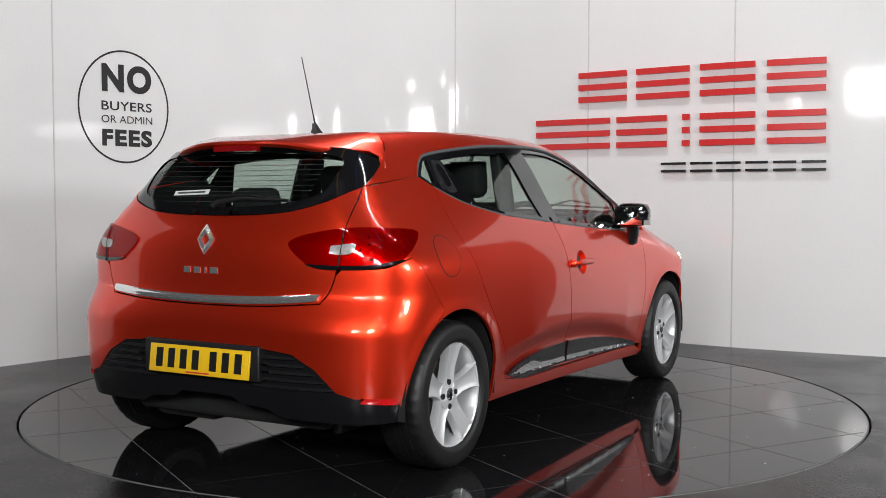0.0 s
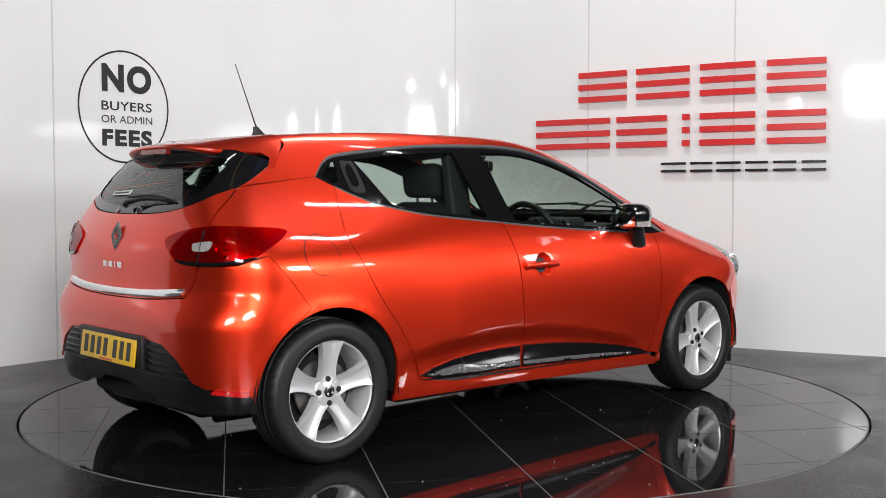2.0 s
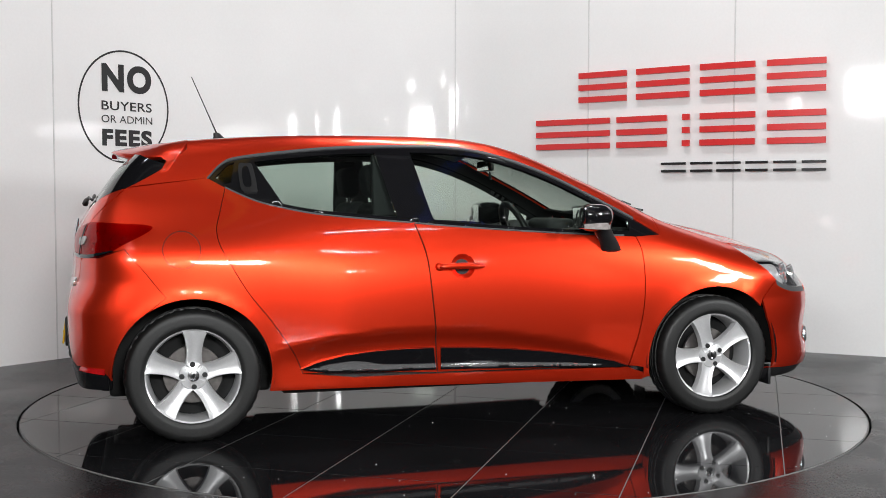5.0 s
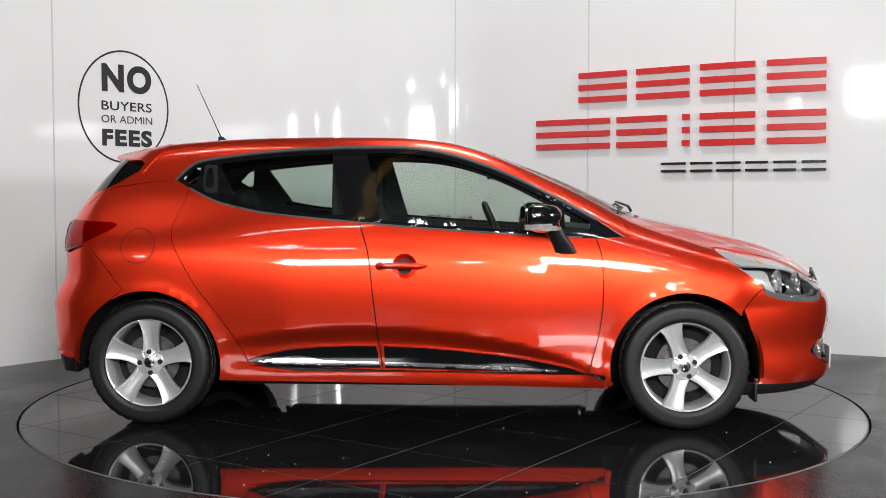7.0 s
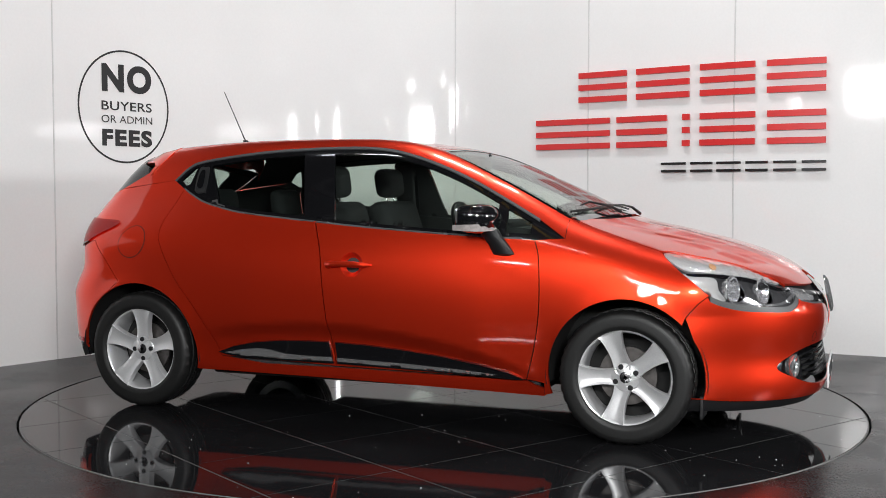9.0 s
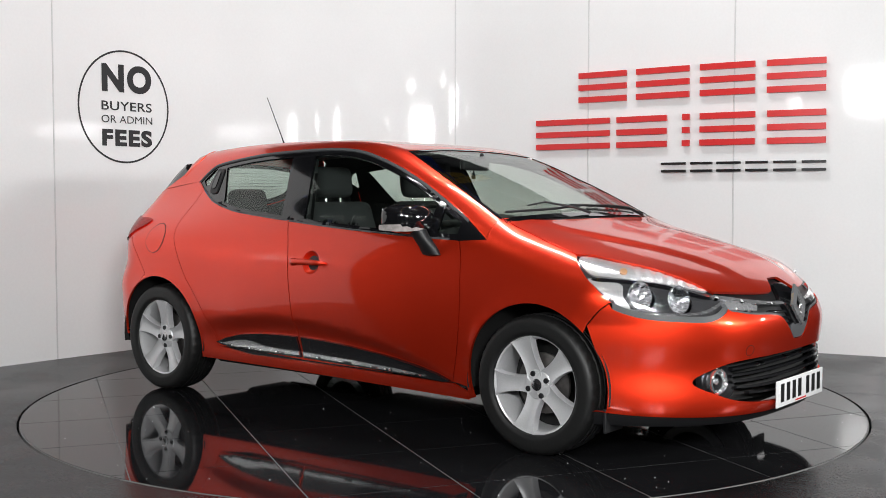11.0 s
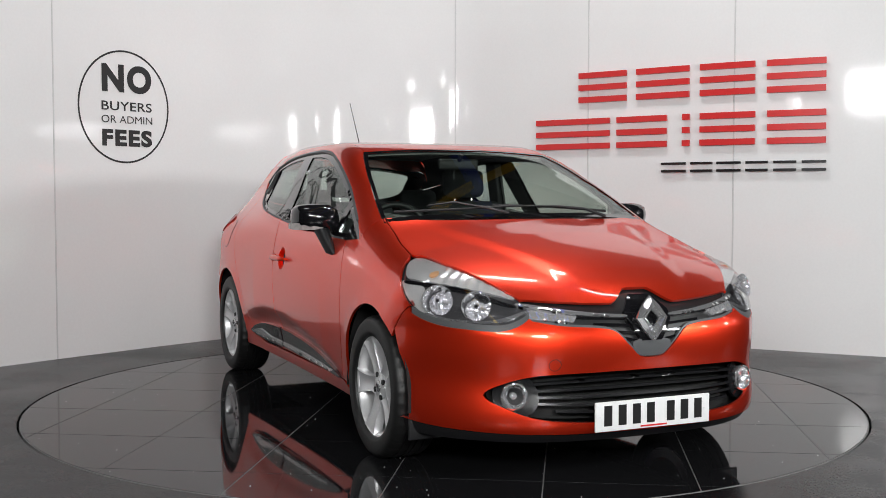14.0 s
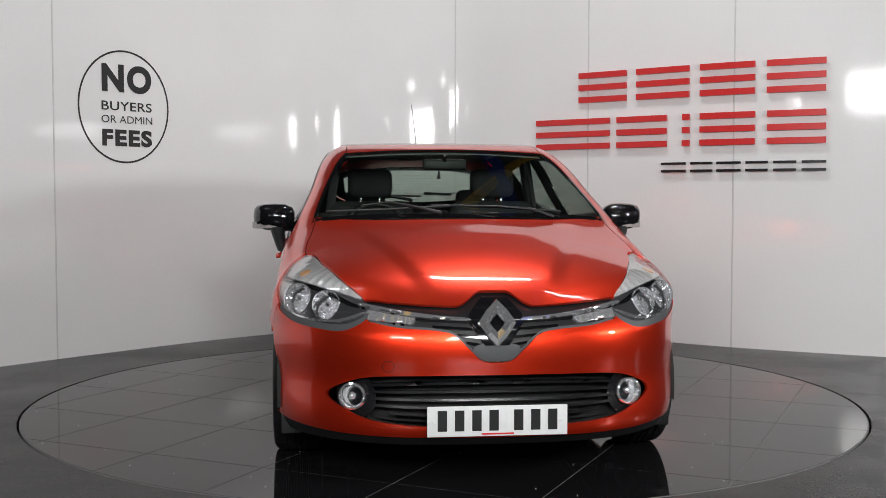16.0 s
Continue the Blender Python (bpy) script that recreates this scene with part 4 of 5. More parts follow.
# wheel wells and underside
for cx in (1.277, -1.277):
    for s in (-1, 1):
        rings = []
        for y in (0.825, 0.80, 0.52):
            rings.append([(cx + 0.362 * math.cos(radians(a)), s * y, 0.30 + 0.362 * math.sin(radians(a))) for a in range(-8, 189, 7)])
        rings.append([(cx + 0.02 * math.cos(radians(a)), s * 0.515, 0.30 + 0.02 * math.sin(radians(a))) for a in range(-8, 189, 7)])
        loft("wheel_arch_liner", rings, UNDER, car, "black wheel arch liner", caps=False, closed=False)
for cx in (1.277, -1.277):
    for s in (-1, 1):
        block("inner_arch", (cx - 0.37, min(s * 0.49, s * 0.53), 0.17), (cx + 0.37, max(s * 0.49, s * 0.53), 0.60), UNDER, car, "black inner wheel arch", bevel=0.02)
block("floor_pan", (-1.70, -0.50, 0.19), (1.95, 0.50, 0.34), UNDER, car, "black underbody", bevel=0.03)
block("side_floor", (-0.88, -0.76, 0.19), (0.88, 0.76, 0.30), UNDER, car, bevel=0.02)
block("engine_bay", (0.95, -0.50, 0.30), (1.88, 0.50, 0.66), UNDER, car, bevel=0.04)
block("boot_tub", (-1.70, -0.50, 0.30), (-0.95, 0.50, 0.70), UNDER, car, bevel=0.03)
block("rear_silencer", (-1.66, 0.10, 0.155), (-1.45, 0.46, 0.27), STEEL, car, "dull steel exhaust silencer", bevel=0.05)
tube("rear_axle", [(-1.277, -0.62, 0.26), (-1.24, 0, 0.27), (-1.277, 0.62, 0.26)], 0.035, UNDER, car)
for s in (-1, 1):
    block("mud_deflector", (1.60, s * 0.74 - 0.07, 0.135), (1.615, s * 0.74 + 0.07, 0.235), TRIM, car, bevel=0.004)

# ---- spoiler ----
rings = []
for y in np.linspace(-0.568, 0.568, 37):
    s = min(abs(y) / 0.545, 1.0)
    x0 = np.interp(abs(y), [0, 0.25, 0.46, 0.50, 0.545, 0.568], [-1.312, -1.302, -1.277, -1.298, -1.345, -1.374])
    xt = -1.640 + 0.200 * s ** 3
    xt = xt + (x0 - 0.035 - xt) * s ** 8
    xm = x0 + (xt - x0) * 0.5
    z1, z2, z3 = (p[2] for p in on_skin("top", [(x0, y), (xm, y), (xt, y)]))
    zt = 1.322 - 0.080 * s ** 3
    zm = z1 + (zt - z1) * 0.42 + 0.006
    zt, zm = zt + (z3 + 0.003 - zt) * s ** 6, zm + (z2 + 0.003 - zm) * s ** 6
    th = 1 - 0.85 * s ** 5
    rings.append([(x0, y, z1 + 0.0025), (xm, y, zm), (xt + 0.04 * (1 - s * 0.6), y, zt + 0.007 * th), (xt + 0.006, y, zt), (xt, y, zt - 0.009 * th), (xt + 0.010, y, zt - 0.020 * th),
                  (xt + 0.06 * (1.15 - s), y, zt - 0.026 * th), (xm, y, min(zm, zt) - 0.022), (x0, y, z1 - 0.02)])
sp = loft("roof_spoiler", rings, RED, car, "red roof spoiler over the rear screen", sharp=50)
rings = []
for y in np.linspace(-0.115, 0.115, 9):
    xt = -1.640 + 0.200 * (abs(y) / 0.545) ** 3
    rings.append([(xt + 0.02, y, 1.306), (xt + 0.003, y, 1.304), (xt + 0.003, y, 1.284), (xt + 0.03, y, 1.282)])
loft("high_brake_lamp", rings, LAMP_DEEP, sp, "dark red high-level brake lamp")
low = []
for y in np.linspace(-0.50, 0.50, 25):
    u = abs(y) / 0.545
    xt = -1.630 + 0.200 * u ** 3
    zt = 1.300 - 0.080 * u ** 3
    low.append([(xt + 0.012, y, zt + 0.002), (xt + 0.045, y, zt - 0.018), (xt + 0.09, y, zt - 0.022), (xt + 0.14, y, zt + 0.0)])
loft("spoiler_underside", low, PIANO, sp, "gloss black spoiler underside", sharp=50)

# ---- tail lamps ----
for mirror in (False, True):
    tl = panel("tail_lamp", "wrap", TAIL, LAMP_DEEP, car, "red tail lamp with clear reversing section", off=-0.010, thick=0.010, gap=0.001, step=0.025, mirror=mirror)
    panel("cover", "wrap", TAIL, RED_GLASS, tl, "clear red lamp cover", off=0.007, thick=0.003, gap=0.002, step=0.025, mirror=mirror)
    panel("lamp_lens", "wrap", catmull([(-1.735, 0.918), (-1.70, 0.872), (-1.668, 0.868), (-1.668, 0.918)], 4, True), LAMP_DEEP, tl, "dark inner lens", off=-0.005, thick=0.004, gap=0, step=0.02, mirror=mirror)
    panel("brake_reflector", "wrap", catmull([(-1.565, 0.862), (-1.568, 0.950), (-1.48, 0.960), (-1.412, 0.950), (-1.44, 0.898), (-1.475, 0.866)], 4, True), REFLECTOR, tl, "faceted bright brake reflector", off=-0.004, thick=0.004, gap=0, step=0.010, mirror=mirror,
          grow=lambda q: 0.0028 * np.sin(q[:, 1] * 230 + 9 * np.sin(q[:, 0] * 70)) + 0.0022 * np.sin(q[:, 0] * 210))
    panel("reversing_lens", "wrap", catmull([(-1.640, 0.884), (-1.640, 0.910), (-1.628, 0.914), (-1.592, 0.920), (-1.582, 0.914), (-1.592, 0.888), (-1.61, 0.881)], 3, True), LAMP_WHITE, tl, "clear reversing lens", off=0.0115, thick=0.008, gap=0, step=0.02, mirror=mirror)
    panel("lamp_lower_edge", "wrap", catmull([(-1.712, 0.845), (-1.66, 0.826), (-1.56, 0.828), (-1.49, 0.849), (-1.475, 0.860), (-1.56, 0.842), (-1.66, 0.841)], 4, True), PIANO, tl, "gloss black lower edge", off=0.0095, thick=0.008, gap=0, step=0.02, mirror=mirror)
    panel("lamp_split", "wrap", lie("rear", [(-0.6065, 0.835), (-0.6115, 0.968), (-0.6085, 0.968), (-0.6035, 0.835)]), GAP, tl, off=0.0125, thick=0.004, gap=0, step=0.02, mirror=mirror)

# ---- headlamps ----
BOWLS = ((1.562, 0.697, 0.058), (1.662, 0.682, 0.055))
RIM_A = np.linspace(0, 2 * math.pi, 28, endpoint=False)
sparkle = random.Random(9)
for mirror in (False, True):
    hl = panel("headlamp", "wrap", LAMP, LAMP_DARK, car, "clear-lensed headlamp with chrome reflectors", off=-0.018, thick=0.01, gap=-0.006, step=0.02, mirror=mirror,
               holes=[np.stack([a + r / 1.5 * np.cos(RIM_A), z + r * np.sin(RIM_A)], 1) for a, z, r in BOWLS])
    panel("cover", "wrap", LAMP, CLEAR, hl, "clear lamp cover", off=-0.001, thick=0.003, gap=0.002, step=0.03, mirror=mirror)
    band = catmull([(1.378, 0.855), (1.50, 0.832), (1.61, 0.800), (1.70, 0.752), (1.748, 0.716), (1.66, 0.742), (1.56, 0.765), (1.47, 0.778), (1.42, 0.79)], 4, True)
    panel("indicator", "wrap", band, LAMP_BAND, hl, "frosted silver indicator band", off=-0.010, thick=0.02, gap=0, step=0.012, mirror=mirror,
                grow=lambda q: 0.0022 * np.sin(q[:, 0] * 210) * np.clip((q[:, 0] - 1.50) / 0.05, 0, 1))
    panel("side_reflector", "wrap", catmull([(1.418, 0.772), (1.505, 0.752), (1.512, 0.700), (1.530, 0.650), (1.49, 0.670), (1.442, 0.735)], 4, True), LAMP_BAND, hl, "smooth silver side reflector", off=-0.012, thick=0.02, gap=0, step=0.015, mirror=mirror)
    panel("amber_bulb", "wrap", circle(1.515, 0.798, 0.011, 14) * np.array([1, 1]), AMBER, hl, "amber indicator bulb", off=-0.004, thick=0.012, gap=0, step=0.01, mirror=mirror)
    panel("brow", "wrap", catmull([(1.435, 0.772), (1.53, 0.766), (1.63, 0.746), (1.72, 0.706), (1.76, 0.690), (1.72, 0.694), (1.63, 0.732), (1.53, 0.754), (1.44, 0.760)], 4, True), PIANO, hl, "dark dividing brow", off=-0.010, thick=0.03, gap=0, step=0.02, mirror=mirror)
    panel("chrome_line", "wrap", catmull([(1.52, 0.650), (1.60, 0.634), (1.70, 0.636), (1.77, 0.670), (1.775, 0.664), (1.71, 0.627), (1.60, 0.625), (1.515, 0.642)], 4, True), CHROME, hl, "chrome lower line", off=-0.008, thick=0.02, gap=0, step=0.02, mirror=mirror)
    for a, z, r in BOWLS:
        P0 = on_skin("wrap", [(a, z)])[0]
        N0 = np.array([0.92, -0.36, 0.12])
        c = Vector(P0 + np.array([-0.020, 0.006, 0]))
        t = Vector(N0).normalized()
        u = t.cross(Vector((0, 0, 1))).normalized()
        w = u.cross(t)
        rings = []
        for rr, d in ((r * 1.06, 0.004), (r, 0.006), (r * 0.93, -0.002), (r * 0.75, -0.022), (r * 0.5, -0.036), (r * 0.22, -0.042), (r * 0.2, -0.012), (r * 0.12, -0.006)):
            loop = []
            for i in range(32):
                wob = 1 + (0.10 if i % 4 < 2 else 0.0) * (0.2 < rr / r < 0.95)
                p = c + t * (d + sparkle.uniform(-0.004, 0.004) * (d < -0.005)) + (u * math.cos(math.pi * i / 16) + w * math.sin(math.pi * i / 16)) * rr * wob
                loop.append((p.x, -p.y if mirror else p.y, p.z))
            rings.append(loop)
        loft("reflector_bowl", rings, REFLECTOR, hl, "chrome reflector bowl", caps=False, smooth=False)

# ---- grilles ----
ring_pts = catmull(ring, 5)
edge_pts = catmull(edge, 5)
gh = np.concatenate([edge_pts + [0, 0.012], (edge_pts * [-1, 1])[::-1] + [0, 0.012], ring_pts * [-1, 1] + [0, -0.012], (ring_pts + [0, -0.012])[::-1]])
ug = panel("upper_grille", "front", gh, [TRIM, UNDER], car, "black upper grille with chrome diamond badge", off=-0.022, gap=0.0, step=0.03)
for k in range(4):
    z = 0.645 - 0.030 * k
    w = 0.30 - 0.062 * k
    for s in (-1, 1):
        panel("slat", "front", [(s * 0.05, z), (s * w, z + 0.012), (s * w, z + 0.003), (s * 0.05, z - 0.010)], PIANO, ug, off=-0.008, thick=0.02, gap=0, step=0.03)
for s in (-1, 1):
    panel("chrome_blade", "front", catmull([(s * 0.105, 0.650), (s * 0.20, 0.657), (s * 0.34, 0.673), (s * 0.49, 0.696), (s * 0.49, 0.684), (s * 0.34, 0.659), (s * 0.20, 0.645), (s * 0.105, 0.641)], 4, True), CHROME, ug, "chrome grille blade", off=0.000, thick=0.02, gap=0, step=0.02)
    d = panel("daytime_lamp", "front", [(s * 0.30, 0.651), (s * 0.475, 0.677), (s * 0.475, 0.642), (s * 0.32, 0.629)], REFLECTOR, ug, "clear daytime running lamp", off=-0.006, thick=0.02, gap=0, step=0.012, grow=lambda q: 0.002 * np.sin(q[:, 0] * 220))
    panel("grille_edge", "front", np.concatenate([ring_pts * [-s, 1], (ring_pts * [-s, 1] + [0, 0.009])[::-1]]), GREY, ug, "grey lower grille edge", off=-0.006, thick=0.02, gap=0, step=0.03)
panel("badge_base", "front", catmull([(-0.085, 0.53), (-0.052, 0.500), (-0.02, 0.490), (0.02, 0.490), (0.052, 0.500), (0.085, 0.53), (0.075, 0.552), (0, 0.56), (-0.075, 0.552)], 3, True), GREY, ug, "grey plate under the badge", off=-0.004, thick=0.02, gap=0, step=0.02)
panel("badge_surround", "front", np.array([(-0.05, 0.722), (0.05, 0.722), (0.10, 0.665), (0.10, 0.63), (0.045, 0.55), (-0.045, 0.55), (-0.10, 0.63), (-0.10, 0.665)]), PIANO, ug, "gloss black badge surround", off=-0.003, thick=0.02, gap=0, step=0.02)


def diamond(name, at, w, h, hole, depth, parent, lean, label):
    """A plain faceted chrome lozenge with an open middle; looks along x."""
    rings = []
    for k, d in ((1.0, 0.0), (0.97, depth * 0.5), (0.5 + hole * 0.5, depth), (hole, depth * 0.55), (hole, 0.0)):
        rings.append([(d, y * k * w, z * (k * h if k > hole else h * hole * 0.95)) for y, z in ((0, 1), (0.35, 0.36), (1, -0.0 + 0.02), (0.35, -0.36 * 1.0), (0, -1), (-0.35, -0.36), (-1, 0.02), (-0.35, 0.36))])
    rings = [[(p[0], p[1] * (1.0 if i % 2 == 0 else 1.55), p[2] * (1.0 if i % 2 == 0 else 1.55)) for i, p in enumerate(r)] for r in rings]
    me = loft(name, rings, CHROME, parent, label, caps=False, smooth=False, shift=False).data
    m = Matrix.Translation(Vector(at) + Vector(CAR_OFF)) @ lean
    me.transform(m)


diamond("badge", (2.086, 0, 0.632), 0.072, 0.090, 0.40, 0.020, ug, Matrix.Rotation(radians(-12), 4, "Y"), "plain chrome diamond badge")
diamond("badge", (-1.808, 0, 0.928), 0.044, 0.062, 0.42, 0.014, gate, Matrix.Rotation(radians(180), 4, "Z") @ Matrix.Rotation(radians(-8), 4, "Y"), "plain chrome diamond badge")
for i, y in enumerate((0.088, 0.034, -0.008, -0.052)):
    wd = (0.036, 0.034, 0.010, 0.038)[i]
    panel("badge_bar", "rear", [(y - wd / 2, 0.796), (y + wd / 2, 0.796), (y + wd / 2, 0.820), (y - wd / 2, 0.820)], CHROME, gate, "chrome badge bar", off=0.004, thick=0.006, gap=0, step=0.03)

lg = panel("lower_grille", "front", low_grille, [UNDER, UNDER], car, "black slatted lower grille", off=-0.075, gap=-0.012, step=0.04)
for k in range(5):
    z = 0.285 + 0.029 * k
    w = (0.40, 0.46, 0.475, 0.475, 0.47)[k]
    sl = np.array([(y, z + 0.006 - 0.012 * (abs(y) / 0.5) ** 3 * (k - 2) / 2 * 1.2) for y in np.linspace(-w, w, 17)])
    panel("slat", "front", np.concatenate([sl + [0, 0.0045], (sl - [0, 0.005])[::-1]]), GLOSS_TRIM, lg, off=-0.012, thick=0.03, gap=0, step=0.03)
for s in (-1, 1):
    c = Vector((1.972, s * 0.532, 0.350))
    t = Vector((0.95, s * 0.22, 0.0)).normalized()
    u = t.cross(Vector((0, 0, 1))).normalized()

    def disc(rd):
        return [[tuple(c + t * d + (u * math.cos(math.pi * i / 16) + Vector((0, 0, 1)) * math.sin(math.pi * i / 16)) * r) for i in range(32)] for r, d in rd]
    fog = loft("fog_lamp", disc(((0.040, -0.03), (0.052, -0.01), (0.052, 0.006), (0.046, 0.010), (0.041, 0.004), (0.038, -0.01))), CHROME, car, "round fog lamp with chrome ring", caps=False)
    loft("lens", disc(((0.041, 0.002), (0.036, -0.016), (0.024, -0.030), (0.010, -0.034))), REFLECTOR, fog, "clear fog lamp with bright bowl", caps=False, smooth=False)
    loft("bulb_cap", disc(((0.012, -0.034), (0.012, -0.008), (0.006, -0.003), (0.001, -0.002))), REFLECTOR, fog, "bright bulb cap", caps=False)
    loft("bowl_back", disc(((0.012, -0.033), (0.001, -0.033))), HOUSING, fog, caps=False)
    panel("fog_bezel", "front", circle(s * 0.532, 0.350, 0.078, 32), GLOSS_TRIM, lg, "black fog lamp bezel", off=-0.030, thick=0.012, gap=0, step=0.03)
panel("towing_cap", "front", circle(-0.40, 0.470, 0.0225, 28), GAP, fb, "round towing eye cap joint", holes=[circle(-0.40, 0.470, 0.021, 28)], off=0.0006, thick=0.002, gap=0, step=0.01)


# ---- number plates: blank bars where the characters stand ----
def number_plate(x, z, lean, mat, label, sgn):
    m = Matrix.Rotation(radians(lean), 4, "Y")
    pl = block("number_plate", (x - 0.004, -0.262, z - 0.0565), (x + 0.004, 0.262, z + 0.0565), mat, car, label, bevel=0.003, turn=m)
    for i, o in enumerate((-0.190, -0.126, -0.062, 0.002, 0.094, 0.158, 0.222)):
        y = o * sgn - 0.016 * sgn
        c = Vector((x, 0, z)) + m @ Vector((sgn * 0.0045, y, 0.003))
        block("character_bar", (c.x - 0.0012, c.y - 0.0175, c.z - 0.0385), (c.x + 0.0012, c.y + 0.0175, c.z + 0.0385), INK, pl, "plain black bar", bevel=0, turn=m)
    for o in (-0.238, 0.238):
        c = Vector((x, 0, z)) + m @ Vector((sgn * 0.0055, o, 0.0))
        block("screw_cap", (c.x - 0.002, c.y - 0.006, c.z - 0.006), (c.x + 0.002, c.y + 0.006, c.z + 0.006), mat, pl, bevel=0.002, turn=m)
    c = Vector((x, 0, z)) + m @ Vector((sgn * 0.0045, 0, -0.047))
    block("dealer_bar", (c.x - 0.001, -0.06, c.z - 0.003), (c.x + 0.001, 0.06, c.z + 0.003), SIGN_RED, pl, "thin red bar", bevel=0, turn=m)


number_plate(2.106, 0.272, 0, PLATE_W, "white front number plate with blank bars", 1)
number_plate(-1.860, 0.449, 7, PLATE_Y, "yellow rear number plate with blank bars", -1)
block("plate_backing", (-1.854, -0.30, 0.385), (-1.822, 0.30, 0.525), TRIM, car, "black plate recess", bevel=0.008)


# ---- door mirrors ----
for s in (-1, 1):
    rings = []
    for y, hx, hz, x, z in ((0.775, 0.030, 0.040, 0.640, 0.985), (0.785, 0.062, 0.058, 0.630, 0.988), (0.82, 0.080, 0.068, 0.622, 0.994), (0.87, 0.084, 0.068, 0.616, 0.996), (0.92, 0.080, 0.064, 0.606, 0.998), (0.955, 0.068, 0.056, 0.592, 1.000), (0.972, 0.045, 0.040, 0.580, 1.000), (0.978, 0.018, 0.018, 0.572, 1.000)):
        r = []
        for i in range(28):
            a = 2 * math.pi * i / 28
            c, n = math.cos(a), math.sin(a)
            px = math.copysign(abs(c) ** 0.62, c)
            pz = math.copysign(abs(n) ** 0.70, n)
            r.append((x + hx * px * (1.0 if c < 0 else 1.05) - 0.012 * pz * pz * (c > 0), s * y, z + hz * pz))
        rings.append(r)
    mi = loft("door_mirror", rings, PIANO, car, "gloss black door mirror with indicator", sharp=60)
    loft("mirror_foot", [[(cx + ax * math.cos(math.pi * i / 8), s * (cy + ay * math.sin(math.pi * i / 8)), cz) for i in range(16)] for cx, cy, cz, ax, ay in
                         ((0.722, 0.822, 0.828, 0.030, 0.014), (0.718, 0.830, 0.836, 0.052, 0.024), (0.700, 0.842, 0.875, 0.048, 0.028), (0.672, 0.852, 0.915, 0.046, 0.032), (0.648, 0.858, 0.950, 0.052, 0.040))], TRIM, mi, "satin black mirror foot")
    rings = []
    for y, hz, x in ((0.86, 0.010, 0.690), (0.90, 0.014, 0.682), (0.94, 0.016, 0.660), (0.966, 0.016, 0.632), (0.980, 0.015, 0.590), (0.982, 0.012, 0.540)):
        o = 0.004
        rings.append([(x + o, s * (y + o * 0.6), 0.958 - hz), (x + o, s * (y + o * 0.6), 0.958 + hz), (x - 0.02, s * (y - 0.012), 0.958 + hz), (x - 0.02, s * (y - 0.012), 0.958 - hz)])
    loft("indicator_lens", rings, LAMP_WHITE, mi, "clear indicator lens")
    block("mirror_glass", (0.528, min(s * 0.80, s * 0.955), 0.945), (0.534, max(s * 0.80, s * 0.955), 1.045), MIRROR, mi, "mirror glass", bevel=0.002)

# ---- antenna and wipers ----
an = loft("roof_aerial", [[(-1.105 + l * 0.3 + rx * math.cos(math.pi * i / 8), ry * math.sin(math.pi * i / 8) - 0.02, z) for i in range(16)] for rx, ry, z, l in
                          ((0.042, 0.020, 1.366, 0), (0.040, 0.018, 1.386, 0.0), (0.026, 0.012, 1.402, -0.02), (0.014, 0.008, 1.425, -0.06))], TRIM, car, "black roof aerial")
tube("rod", [(-1.118, -0.022, 1.415), (-1.142, -0.026, 1.47), (-1.245, -0.045, 1.705)], [0.005, 0.0032, 0.0022], TRIM, an, n=6)
for y0, y1, x1 in ((-0.10, -0.56, 0.985), (0.42, -0.08, 1.045)):
    wi = tube("front_wiper", [tuple(on_skin("top", [(x, y)])[0] + np.array([0, 0, dz])) for x, y, dz in ((1.10, y0, 0.012), (1.075, y0 - 0.10, 0.03), (x1 + 0.01, (y0 + y1) / 2, 0.026), (x1, y1 + 0.10, 0.018))], [0.009, 0.007, 0.005, 0.004], TRIM, car, "black windscreen wiper", n=6)
    tube("wiper_blade", [tuple(on_skin("top", [(x, y)])[0] + np.array([0, 0, 0.010])) for x, y in ((1.015 - 0.12 * y1 * y1, y1 - 0.06), (1.03, (y0 + y1) / 2), (1.025, y0 + 0.05))], 0.006, TRIM, wi, n=6)
rw = tube("rear_wiper", [tuple(on_skin("rear", [(y, z)])[0] + np.array([-d, 0, 0])) for y, z, d in ((0.0, 1.062, 0.03), (-0.02, 1.075, 0.035), (-0.13, 1.092, 0.028), (-0.30, 1.085, 0.016))], [0.016, 0.013, 0.008, 0.005], TRIM, car, "black rear wiper", n=8)
tube("wiper_blade", [tuple(on_skin("rear", [(y, z)])[0] + np.array([-0.010, 0, 0])) for y, z in ((0.06, 1.098), (-0.14, 1.104), (-0.34, 1.082))], 0.007, TRIM, rw, n=6)
panel("window_sticker", "rear", [(0.08, 1.108), (0.275, 1.103), (0.275, 1.121), (0.08, 1.128)], STICKER, gate, "white window sticker with a grey bar", off=0.001, thick=0.002, gap=0, step=0.04)
panel("sticker_bar", "rear", [(0.10, 1.114), (0.255, 1.109), (0.255, 1.116), (0.10, 1.121)], GREY, gate, off=0.002, thick=0.002, gap=0, step=0.04)

# heating wires of the rear screen
for k in range(9):
    z = 1.085 + 0.021 * k
    w = 0.40 + 0.004 * k
    panel("heating_wire", "rear", [(-w, z), (-w / 2, z - 0.002), (0, z - 0.003), (w / 2, z - 0.002), (w, z), (w, z + 0.0013), (0, z - 0.0017), (-w, z + 0.0013)], GREY, gate, off=-0.009, thick=0.001, gap=0, step=0.12)
# seat belts by the middle pillars
for s in (-1, 1):
    loft("seat_belt", [[(-0.30 + d, s * y, z) for d in (-0.022, 0.022)] + [(-0.30 + d, s * (y - 0.003), z) for d in (0.022, -0.022)] for y, z in ((0.565, 1.22), (0.60, 1.0), (0.64, 0.6))], TRIM, car, "black seat belt")

